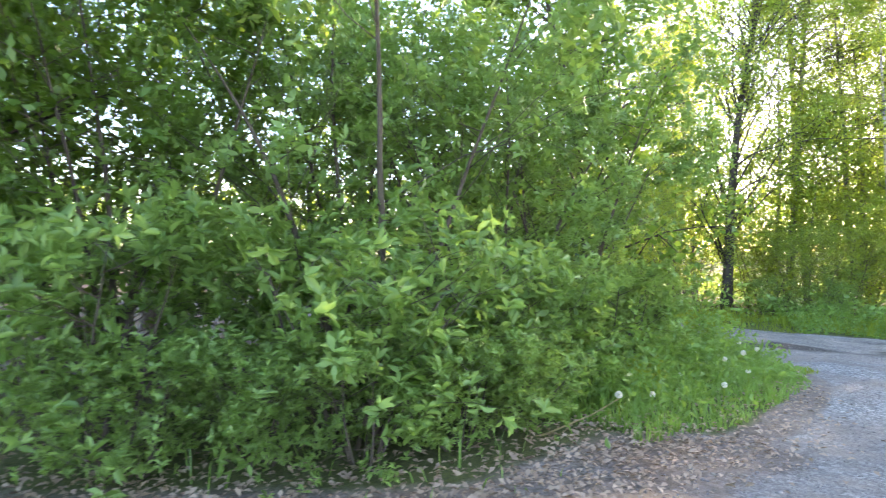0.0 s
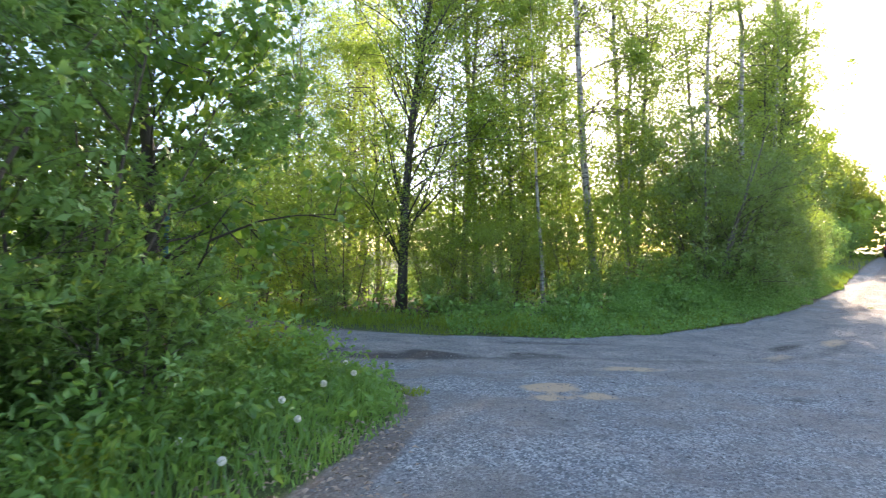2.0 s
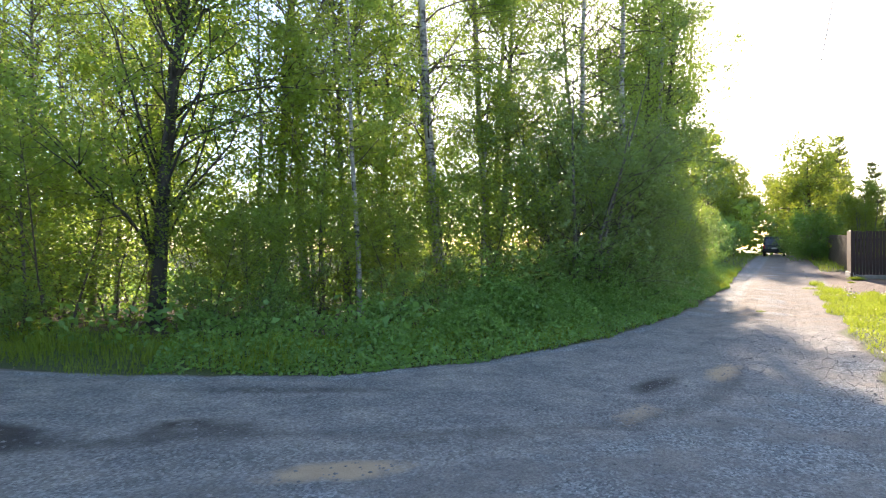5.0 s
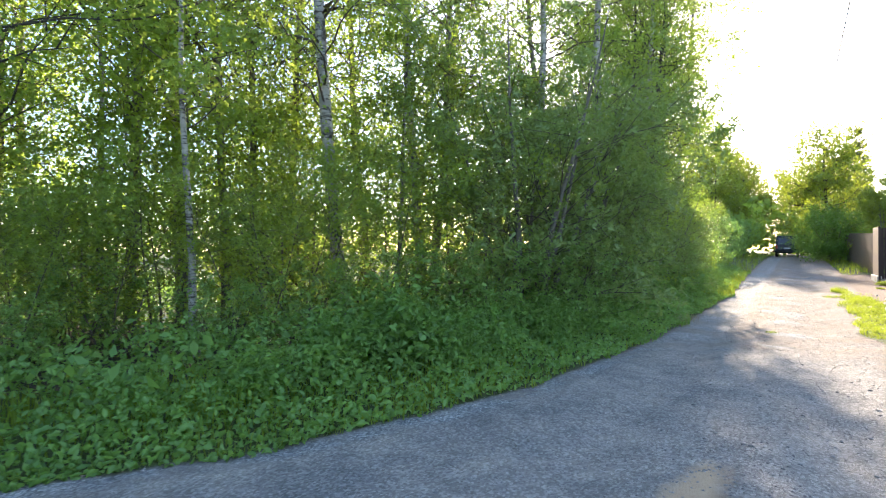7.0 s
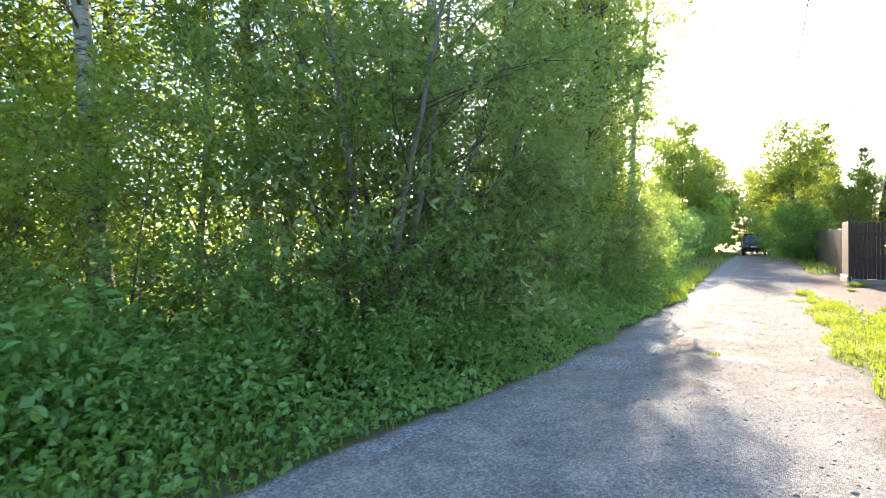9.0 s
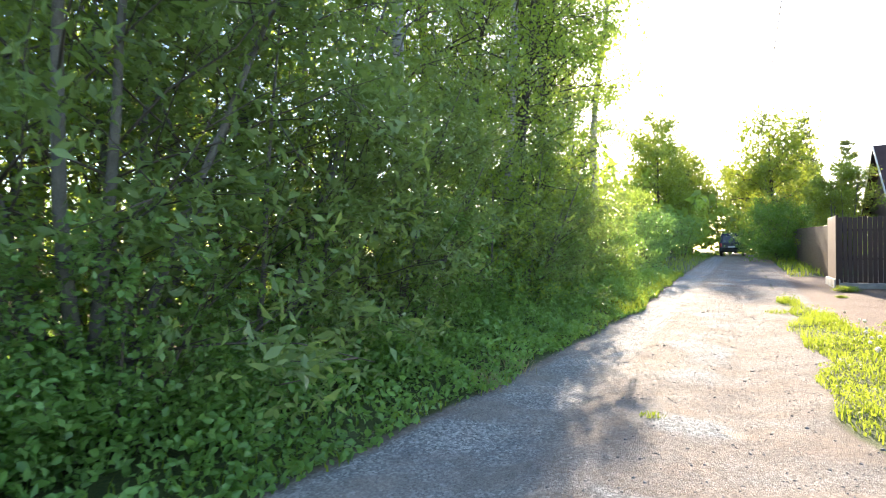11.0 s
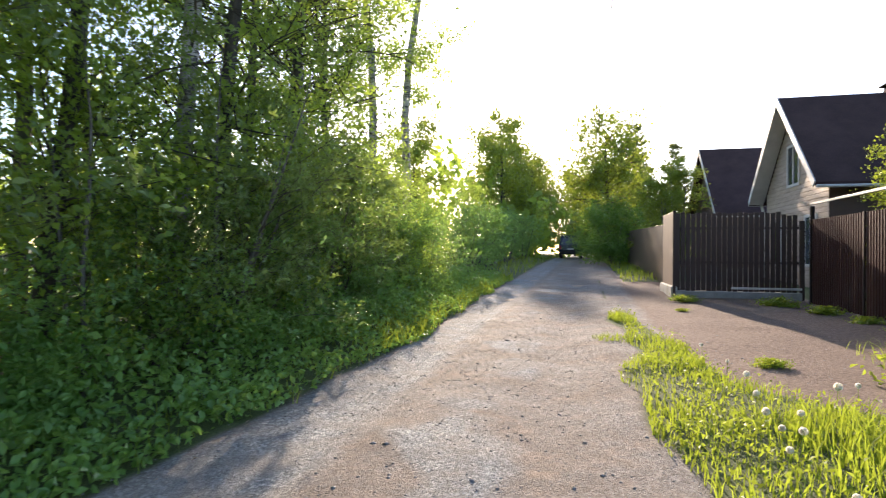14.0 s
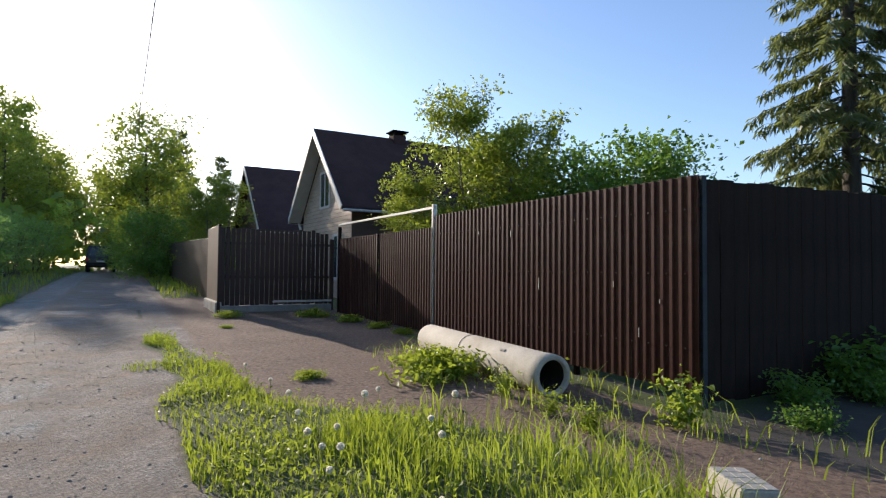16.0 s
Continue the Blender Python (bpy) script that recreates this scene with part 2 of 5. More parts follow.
    col = mix(nt, mask("damp_and_shade", 0.35, 0.8, 0.5), col, mix(nt, mid, (0.032, 0.029, 0.026), (0.085, 0.075, 0.066)))
    nt.links.new(col, b.inputs["Base Color"])
    b.inputs["Roughness"].default_value = 0.92
    fine = add(nt, "ShaderNodeTexVoronoi", Scale=95.0, Randomness=1.0)
    nt.links.new(vec, fine.inputs["Vector"])
    h = mix(nt, 0.3, mix(nt, 0.5, fine.outputs["Distance"], grain), clod)
    bump(nt, b, h, 0.8, 0.025)
    return m


GROUND = ground_material()


# ---- building helpers ----
def mesh_of(name, verts, faces, material, smooth=False):
    me = bpy.data.meshes.new(name)
    me.from_pydata([tuple(v) for v in verts], [], faces)
    me.materials.append(material)
    if smooth:
        me.polygons.foreach_set("use_smooth", [True] * len(me.polygons))
    return me


def part(name, bm, material, parent=None, label=""):
    """Links a bmesh or a mesh as one object under a thing or under a part."""
    if isinstance(bm, bmesh.types.BMesh):
        me = bpy.data.meshes.new(name)
        bm.to_mesh(me)
        bm.free()
        me.materials.append(material)
    else:
        me = bm
    ob = new(name, me)
    if parent is not None:
        ob.parent = parent
    if label:
        ob["label"] = label
    return ob


def thing(name, label, category, group="", at=None, kind=""):
    ob = new(name)
    if at is not None:
        ob.matrix_basis = at
    return tagged(ob, label, category, group, kind)


def box(bm, x0, x1, y0, y1, z0, z1, m=None, bevel=0.0):
    """Adds a box to bm, with bevelled edges."""
    r = bmesh.ops.create_cube(bm, size=1)
    vs = r["verts"]
    bmesh.ops.scale(bm, vec=(x1 - x0, y1 - y0, z1 - z0), verts=vs)
    bmesh.ops.translate(bm, vec=((x0 + x1) / 2, (y0 + y1) / 2, (z0 + z1) / 2), verts=vs)
    if m is not None:
        bmesh.ops.transform(bm, matrix=m, verts=vs)
    if bevel:
        es = list({e for v in vs for e in v.link_edges})
        bmesh.ops.bevel(bm, geom=es, offset=bevel, segments=1, affect="EDGES")
    return bm


def boxed(*a, **k):
    return box(bmesh.new(), *a, **k)


def quad_mesh(name, verts, k, material, faces_per):
    """A mesh of equal islands: verts (n, k, 3), faces_per: the faces of one island."""
    n = len(verts)
    me = bpy.data.meshes.new(name)
    loops = np.concatenate([np.asarray(f) for f in faces_per])
    sizes = np.array([len(f) for f in faces_per])
    me.vertices.add(n * k)
    me.vertices.foreach_set("co", np.ascontiguousarray(verts, dtype=np.float32).ravel())
    idx = (np.arange(n)[:, None] * k + loops[None]).ravel()
    me.loops.add(len(idx))
    me.loops.foreach_set("vertex_index", idx.astype(np.int32))
    tot = np.tile(sizes, n)
    me.polygons.add(len(tot))
    me.polygons.foreach_set("loop_start", np.r_[0, np.cumsum(tot)[:-1]].astype(np.int32))
    me.update(calc_edges=True)
    me.materials.append(material)
    return me


def unit(v):
    return v / np.maximum(np.linalg.norm(v, axis=-1, keepdims=True), 1e-9)


def leaves(name, centres, size, material, rng, width=0.6, lift=0.5, fold=False, whorl=1):
    """A crown of single leaves at the given centres. lift: how far they turn their faces up; fold: bent along the midrib; whorl: leaves that spring from one shoot's tip."""
    n = len(centres)
    nor = unit(rng.normal(size=(n, 3)) + np.array([0, 0, lift]))
    axis = unit(np.cross(nor, rng.normal(size=(n, 3))))
    if whorl > 1:
        shoot = unit(rng.normal(size=(n // whorl + 1, 3)) * 0.6 + np.array([0, 0, 0.7]))
        stem = np.repeat(shoot, whorl, 0)[:n]
        axis = unit(np.cross(stem, rng.normal(size=(n, 3))) + stem * rng.uniform(0.0, 0.9, (n, 1)))
        nor = unit(np.cross(axis, np.cross(stem, axis)) + rng.normal(size=(n, 3)) * 0.2)
        centres = np.repeat(np.asarray(centres)[: n // whorl + 1], whorl, 0)[:n] + axis * size * 0.5 + stem * rng.uniform(-0.4, 0.3, (n, 1)) * size
    side = np.cross(nor, axis)
    L = (size * rng.uniform(0.65, 1.3, n))[:, None]
    W = L * width * rng.uniform(0.8, 1.15, (n, 1))
    c = np.asarray(centres)
    bend = nor * L * 0.12
    if fold:
        v = np.stack([c - axis * L / 2, c + side * W / 2 - axis * L * 0.1 + bend, c + side * W * 0.38 + axis * L * 0.2 + bend,
                      c + axis * L / 2 - bend, c - side * W * 0.38 + axis * L * 0.2 + bend, c - side * W / 2 - axis * L * 0.1 + bend], 1)
        return quad_mesh(name, v, 6, material, [(0, 1, 2, 3), (0, 3, 4, 5)])
    v = np.stack([c - axis * L / 2, c + side * W / 2 + bend, c + axis * L / 2 - bend, c - side * W / 2 + bend], 1)
    return quad_mesh(name, v, 4, material, [(0, 1, 2, 3)])


def tubes(name, lines, material, sides=6):
    """Tapered tubes along polylines: [(points (m, 3), radii (m,)), ...], joined into one mesh."""
    verts, faces = [], []
    ang = np.linspace(0, 2 * np.pi, sides, endpoint=False)
    for pts, rad in lines:
        pts = np.asarray(pts, float)
        t = unit(np.gradient(pts, axis=0))
        ref = np.array([0.3, 0.9, 0.1]) if abs(t[0][2]) > 0.5 else np.array([0.0, 0.0, 1.0])
        u = unit(np.cross(t, ref))
        w = np.cross(t, u)
        ring = pts[:, None] + np.asarray(rad)[:, None, None] * (np.cos(ang)[None, :, None] * u[:, None] + np.sin(ang)[None, :, None] * w[:, None])
        b0 = len(verts)
        verts.extend(ring.reshape(-1, 3).tolist())
        for i in range(len(pts) - 1):
            for j in range(sides):
                a, b = b0 + i * sides + j, b0 + i * sides + (j + 1) % sides
                faces.append((a, b, b + sides, a + sides))
        faces.append(tuple(b0 + (len(pts) - 1) * sides + j for j in range(sides)))
        faces.append(tuple(b0 + j for j in reversed(range(sides))))
    return mesh_of(name, verts, faces, material, True)


def wander(start, way, length, steps, rng, wild=0.12, pull=(0, 0, 0)):
    """A crooked line from start."""
    p, d, pts = np.array(start, float), unit(np.array(way, float)), [np.array(start, float)]
    for _ in range(steps):
        d = unit(d + rng.normal(size=3) * wild + np.array(pull))
        p = p + d * length / steps
        pts.append(p)
    return np.array(pts)


# ---- the ground ----
ISLAND = [(-14, -3), (-3.5, 1.2), (-1.2, 2.2), (0.6, 3.05), (1.3, 4.4), (2.1, 5.5), (2.55, 6.5), (2.9, 7.6), (3.02, 8.9), (1.85, 10.4), (-0.7, 13.5), (-8, 24)]
FOREST = [(-12, 33.5), (-6.3, 25), (-1.7, 18.2), (1.2, 14.6), (3.2, 13.6), (4.8, 13.0), (6.1, 12.9), (7.8, 13.3), (9.4, 14.05), (10.8, 14.9), (12.5, 16.3),
          (15.2, 18.7), (18.2, 21.55), (21.8, 24.9), (26.2, 29.6), (40, 43.6), (80, 83.6)]


def signed(x, y, line):
    """Distance from a polyline, positive on its left."""
    best = np.full(np.shape(x), 1e9)
    sign = np.ones(np.shape(x))
    for (ax, ay), (bx, by) in zip(line[:-1], line[1:]):
        dx, dy = bx - ax, by - ay
        t = np.clip(((x - ax) * dx + (y - ay) * dy) / (dx * dx + dy * dy), 0, 1)
        d = np.hypot(x - ax - t * dx, y - ay - t * dy)
        side = np.where(dx * (y - ay) - dy * (x - ax) >= 0, 1.0, -1.0)
        near = d < best - 1e-9
        best, sign = np.where(near, d, best), np.where(near, side, sign)
    return best * sign


def strip_left(s):
    return -0.62 + 0.10 * np.sin(s * 1.3) + 0.06 * np.sin(s * 3.1)


def strip_right(s):
    """Right edge of the grass strip beside the lane, where the bare drive begins."""
    return np.interp(s, [10, 24, 27, 28.2, 29.5, 30.5, 32, 33.5, 35.5, 37], [-3.5, -3.35, -3.2, -3.25, -2.5, -1.5, -1.35, -1.15, -0.95, -0.62])


def turf_side(x, y):
    """Over 0: the strip and the ground on the lane's right that grass grows on."""
    s, q = (x + y) * SQ, (y - x) * SQ
    inside = np.minimum(strip_left(s) - q, q - strip_right(s))
    start = (s - 13.5) + 0.35 * q
    far = np.where(s > 45, -1.4 - q, -9)
    fence_foot = np.where((s > 28) & (s < 34.5), 0.25 - np.abs(q + 4.95), -9)
    return np.maximum(np.maximum(np.minimum(inside, start), far), np.maximum(fence_foot, -5.3 - q))


def blob(x, y, cx, cy, rx, ry, turn=0.0):
    c, s_ = math.cos(turn), math.sin(turn)
    u, v = ((x - cx) * c + (y - cy) * s_) / rx, (-(x - cx) * s_ + (y - cy) * c) / ry
    return np.exp(-(u * u + v * v))


def graded(dense0, dense1, step, reach):
    mid = list(np.arange(dense0, dense1 + 1e-6, step))
    lo, hi, k = [], [], step
    a, b = dense0, dense1
    while b < reach:
        k *= 1.35
        a, b = a - k, b + k
        lo.append(a)
        hi.append(b)
    return np.array(lo[::-1] + mid + hi)


GRID = {}


def ground_top(x, y):
    """Height of the ground with its bumps."""
    s, q = (np.asarray(x) + np.asarray(y)) * SQ, (np.asarray(y) - np.asarray(x)) * SQ
    i = np.clip(np.searchsorted(GRID["s"], s) - 1, 0, len(GRID["s"]) - 2)
    j = np.clip(np.searchsorted(GRID["q"], q) - 1, 0, len(GRID["q"]) - 2)
    u = (s - GRID["s"][i]) / (GRID["s"][i + 1] - GRID["s"][i])
    v = (q - GRID["q"][j]) / (GRID["q"][j + 1] - GRID["q"][j])
    Z = GRID["z"]
    return (Z[i, j] * (1 - u) + Z[i + 1, j] * u) * (1 - v) + (Z[i, j + 1] * (1 - u) + Z[i + 1, j + 1] * u) * v


def build_ground():
    S, Q = np.meshgrid(graded(0, 46, 0.16, 900), graded(-7, 13, 0.16, 900), indexing="ij")
    X, Y = (S - Q) * SQ, (S + Q) * SQ
    Z = ground_z(X, Y)
    di, df, ts = signed(X, Y, ISLAND), signed(X, Y, FOREST), turf_side(X, Y)
    turf = np.maximum(np.maximum(di, df), ts)
    rough = np.zeros_like(Z)
    flat = np.stack([X.ravel(), Y.ravel()], 1)
    near = ((np.abs(S - 22) < 30) & (np.abs(Q) < 16)).ravel()
    vals = np.zeros(len(flat))
    for i in np.nonzero(near)[0]:
        vals[i] = noise.fractal(Vector((flat[i, 0] * 0.8, flat[i, 1] * 0.8, 0.0)), 0.9, 2.1, 4)
    rough = vals.reshape(Z.shape)
    Z = Z + rough * 0.028 + 0.05 * np.clip(turf / 0.8, 0, 1)
    wheel = np.exp(-((Q - 0.15) / 0.3) ** 2) + np.exp(-((Q - 1.75) / 0.3) ** 2)
    Z = Z - 0.05 * wheel * (S > 14) * (turf < 0)
    GRID.update(s=S[:, 0], q=Q[0], z=Z)
    n0, n1 = S.shape
    idx = np.arange(n0 * n1).reshape(n0, n1)
    quads = np.stack([idx[:-1, :-1], idx[1:, :-1], idx[1:, 1:], idx[:-1, 1:]], -1).reshape(-1, 4)
    me = bpy.data.meshes.new("ground")
    me.from_pydata(np.stack([X, Y, Z], -1).reshape(-1, 3).tolist(), [], quads.tolist())
    me.materials.append(GROUND)
    me.polygons.foreach_set("use_smooth", [True] * len(me.polygons))
    lane_like = np.clip((S - 16) / 8, 0, 1)
    gravel = np.clip(0.5 - turf / 0.5, 0, 1) * np.clip((Q + 3.2) / 0.6 + np.clip((16 - S) / 3, 0, 1), 0, 1) * np.clip(1.15 - 0.95 * lane_like + 0.6 * np.exp(-((Q - 2.0) / 0.6) ** 2), 0, 1)
    gravel = np.maximum(gravel, (0.40 + 0.7 * rough) * np.exp(-((Q - 0.75 - 0.1 * np.sin(S * 0.7)) / 0.7) ** 2) * (turf < 0) * lane_like)
    earth = np.clip((-0.9 - Q) / 0.6, 0, 1) * np.clip((S - 14) / 2, 0, 1) * np.clip(0.5 - turf / 0.3, 0, 1)
    litter = np.maximum(np.exp(-((di + 0.1) / 0.6) ** 2) * np.clip((5.6 - Y) / 0.8, 0, 1), 0.8 * np.exp(-((di + 0.08) / 0.24) ** 2) * np.clip((8.8 - Y) / 0.8, 0, 1))
    side_road = np.clip((3.0 - X) / 2.5, 0, 1) * np.clip((Y - 10.6) / 1.5, 0, 1)
    earth = np.maximum(earth, 0.9 * side_road * np.clip(0.5 - turf / 0.3, 0, 1))
    gravel = gravel * (1 - litter) * (1 - 0.9 * side_road)
    bare = np.maximum(np.clip(0.5 - turf / 0.35, 0, 1), litter)
    sand = 1.1 * blob(X, Y, 4.55, 8.8, 0.42, 0.22, 0.2) + 0.9 * blob(X, Y, 4.4, 8.3, 0.3, 0.16) + 0.9 * blob(X, Y, 4.95, 8.35, 0.25, 0.2)
    sand = sand + 0.8 * blob(X, Y, 5.95, 9.8, 0.7, 0.25, 0.1) + 0.6 * blob(X, Y, 8.5, 10.6, 0.8, 0.3, 0.6) + 0.8 * blob(X, Y, 10.6, 12.0, 0.9, 0.25, 0.7)
    sand = sand + (0.22 + 0.5 * rough) * (np.exp(-((Q - 0.1 - 0.12 * np.sin(S * 0.8)) / 0.4) ** 2) + 0.8 * np.exp(-((Q - 1.65 - 0.1 * np.sin(S * 0.9)) / 0.35) ** 2)) * np.clip((S - 19) / 5, 0, 1) + 0.8 * blob(X, Y, 1.0, 3.2, 1.2, 0.4, 0.9) + 0.7 * blob(X, Y, -0.8, 2.25, 1.6, 0.4, 0.45)
    damp_and_shade = 1.0 * blob(X, Y, 9.5, 11.75, 0.55, 0.22, 0.5) + (0.6 + 1.5 * rough) * (blob(X, Y, 4.3, 11.2, 1.5, 0.45, 0.15) + 0.9 * blob(X, Y, 2.0, 11.4, 1.2, 0.5, -0.5))
    damp_and_shade = damp_and_shade + 0.8 * blob(X, Y, 6.9, 8.1, 0.3, 0.15) + 0.75 * blob(X, Y, 5.6, 12.2, 1.6, 0.18, -0.2)
    damp_and_shade = damp_and_shade + 0.9 * blob(X, Y, -2.5, 15.8, 3.2, 1.0, 2.15)
    # Dark soil by the side fence, coloured darker still for the corner's shade.
    damp_and_shade = damp_and_shade + 0.9 * np.clip((-4.2 - Q) / 0.5, 0, 1) * np.clip((28.8 - S) / 1.0, 0, 1) * np.clip((S - 20) / 3, 0, 1)
    damp_and_shade = damp_and_shade + 0.55 * np.exp(-((df + 2.6 + 0.35 * np.sin(X * 0.9)) / 0.28) ** 2) * np.clip((S - 8) / 3, 0, 1) * np.clip((19 - S) / 3, 0, 1)
    packed = np.clip((df + 3.6) / 0.8, 0, 1) * np.clip((-0.05 - df) / 0.4, 0, 1) * np.clip((24 - S) / 4, 0, 1) * (1 - 0.8 * side_road)
    for name, val in (("packed", packed), ("earth", earth), ("turf", np.clip(0.5 + turf / 0.5, 0, 1) * np.clip((turf < 2.5) + (df > 7.0) + 0.3, 0, 1)), ("bare", bare), ("gravel", gravel), ("sand", np.clip(sand, 0, 1)), ("damp_and_shade", np.clip(damp_and_shade, 0, 1))):
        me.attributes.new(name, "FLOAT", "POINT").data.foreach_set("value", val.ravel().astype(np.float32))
    return tagged(new("ground", me), "grey gravel and brown earth ground with grassy verges", "ground", kind="structure")


build_ground()


# ---- trees and shrubs ----
def build_tree(name, label, height, radius, trunk_r, seed, bark, leaf_mat, leaf=0.07, count=12000, base=0.25, stems=1, lean=(0, 0), limbs=26,
               spread=0.28, droop=0.0, width=0.62, shape="round", fold=False, category="tree", rise=0.75, lift=0.5, whorl=1, clump=1.2):
    """A tree or shrub at the origin: trunk with limbs and twigs, and a crown of single leaves in clumps."""
    rng = np.random.default_rng(seed)
    root = thing(name, label, category)
    trunks, twigs, seats = [], [], []
    for k in range(stems):
        a = 2 * np.pi * k / max(stems, 1) + rng.uniform(0, 1)
        out = 0.0 if stems == 1 else rng.uniform(0.18, 0.5) * radius / height * 2
        way = (lean[0] + out * math.cos(a), lean[1] + out * math.sin(a), 1)
        off = (0, 0, -0.12) if stems == 1 else (0.10 * radius * math.cos(a), 0.10 * radius * math.sin(a), -0.12)
        h = height * (1.0 if stems == 1 else rng.uniform(0.75, 0.97))
        pts = wander(off, way, h, 12, rng, 0.035)
        r0 = trunk_r * (1 if stems == 1 else rng.uniform(0.45, 0.75))
        rad = r0 * np.linspace(1, 0.08, 13)
        rad[0] *= 1.25
        trunks.append((pts, rad))
        for j in range(max(3, limbs // stems)):
            f = rng.uniform(base, 0.98)
            i = f * 12
            p = pts[int(i)] + (pts[min(int(i) + 1, 12)] - pts[int(i)]) * (i % 1)
            g = (f - base) / (1 - base)
            if shape == "round":
                ext = radius * (0.5 + 0.5 * math.sin(math.pi * min(1, 0.2 + 0.8 * g) ** 0.8))
            elif shape == "cone":
                ext = radius * (1.02 - g) + 0.1
            else:
                ext = radius * (0.55 + 0.45 * math.sin(math.pi * g))
            b = rng.uniform(0, 2 * np.pi)
            ln = ext * rng.uniform(0.7, 1.1)
            limb = wander(p, (math.cos(b), math.sin(b), rise * rng.uniform(0.4, 1.3)), ln, 5, rng, 0.16, (0, 0, -droop))
            lr = max(0.005, min(r0 * 0.26 * (1 - 0.6 * g), ln * 0.013))
            twigs.append((limb, lr * np.linspace(1, 0.2, 6)))
            for _ in range(4):
                u = rng.uniform(0.3, 1.0) * 5
                q = limb[int(min(u, 4))] + (limb[int(min(u, 4)) + 1] - limb[int(min(u, 4))]) * (u - int(min(u, 4)))
                tw = wander(q, rng.normal(size=3) + (limb[-1] - limb[0]) / max(ln, 0.1) * 1.2, ln * rng.uniform(0.25, 0.5), 2, rng, 0.2, (0, 0, -droop * 1.5))
                twigs.append((tw, lr * 0.4 * np.linspace(1, 0.3, 3)))
                seats.extend((tw[1], (tw[1] + tw[2]) / 2, tw[2]))
            seats.extend((limb[3], limb[4], limb[5]))
    seats = np.array(seats)
    weight = rng.gamma(clump, 1.0, len(seats)) + 0.02
    pick = rng.choice(len(seats), count, p=weight / weight.sum())
    c = seats[pick] + np.clip(rng.normal(size=(count, 3)), -1.7, 1.7) * spread * rng.uniform(0.3, 1.0, (count, 1)) * np.array([1, 1, 0.8])
    c = c[c[:, 2] > 0.03]
    part("trunk", tubes("trunk", trunks, bark, 8), bark, root)
    part("branchwork", tubes("branchwork", twigs, TWIG if bark is not BARK_DARK else BARK_DARK, 3), TWIG, root)["kind"] = "stuff"
    part("crown", leaves("crown", c, leaf, leaf_mat, rng, width, lift, fold, whorl), leaf_mat, root)
    return root


def stand(ob, x, y, turn=0.0, size=1.0, tall=None):
    """Sets a thing on the ground, turned and sized."""
    z = float(ground_top(x, y))
    ob.matrix_basis = Matrix.LocRotScale((x, y, z), Euler((0, 0, turn)), (size, size, tall or size))
    return ob


def also(ob, x, y, turn, size=1.0, tall=None):
    """A copy of a thing elsewhere, turned and sized."""
    c = copy_thing(ob, Matrix())
    return stand(c, x, y, turn, size, tall)


wood = "trees of the roadside wood"
tree1 = stand(tagged(build_tree("alder_tree", "alder with a dark forked trunk at the wood's edge", 11.5, 3.3, 0.15, 11, BARK_DARK, LEAF_ALDER, 0.085, 24000, 0.10, limbs=96, spread=0.34, rise=2.3, clump=0.8), group=wood), 3.17, 17.75)
birch_lean = stand(tagged(build_tree("birch_tree", "slender leaning white birch with a thin crown", 8.5, 1.5, 0.062, 12, BARK_BIRCH, LEAF_BIRCH, 0.075, 9000, 0.30, limbs=30, lean=(-0.11, 0.03), spread=0.25, clump=0.7), group=wood), 6.9, 17.3)
birch_tall = stand(tagged(build_tree("birch_tree", "tall white birch with a patchy bark trunk", 17, 2.3, 0.135, 13, BARK_BIRCH, LEAF_BIRCH, 0.08, 11000, 0.22, limbs=76, lean=(-0.02, 0.0), droop=0.12, spread=0.28, clump=0.6), group=wood), 9.05, 19.05)
birch_far = stand(tagged(build_tree("birch_tree", "tall thin birch with a sparse hanging crown", 20, 1.9, 0.15, 14, BARK_BIRCH, LEAF_BIRCH, 0.09, 12000, 0.25, limbs=46, droop=0.16, spread=0.26, shape="column"), group=wood), 25.2, 32.2)
aspen = stand(tagged(build_tree("aspen_tree", "grey-barked aspen with bright backlit leaves", 13, 2.5, 0.12, 15, BARK_GREY, LEAF_ALDER, 0.085, 10000, 0.28, limbs=90, spread=0.30, clump=0.6), group=wood), 5.2, 20.6)
willow = stand(tagged(build_tree("willow_shrub", "broad dense grey-green willow beside the lane", 5.8, 2.6, 0.10, 16, BARK_GREY, LEAF_WILLOW, 0.105, 28000, 0.02, stems=9, limbs=110, spread=0.24, width=0.36, whorl=3, clump=0.6, category="shrub"), group=wood), 12.2, 18.8)
sapling = stand(tagged(build_tree("young_tree", "young leafy tree in the understorey", 5.0, 1.5, 0.05, 17, BARK_GREY, LEAF_ALDER, 0.08, 4800, 0.05, stems=2, limbs=54, spread=0.24, clump=0.6), group=wood), 1.2, 17.0)
bushy = stand(tagged(build_tree("hazel_shrub", "dense green shrub at the wood's edge", 2.9, 1.4, 0.045, 18, TWIG, LEAF_BUSH, 0.09, 5000, 0.03, stems=6, limbs=60, spread=0.20, whorl=3, clump=0.5, category="shrub"), group=wood), -0.6, 19.5)

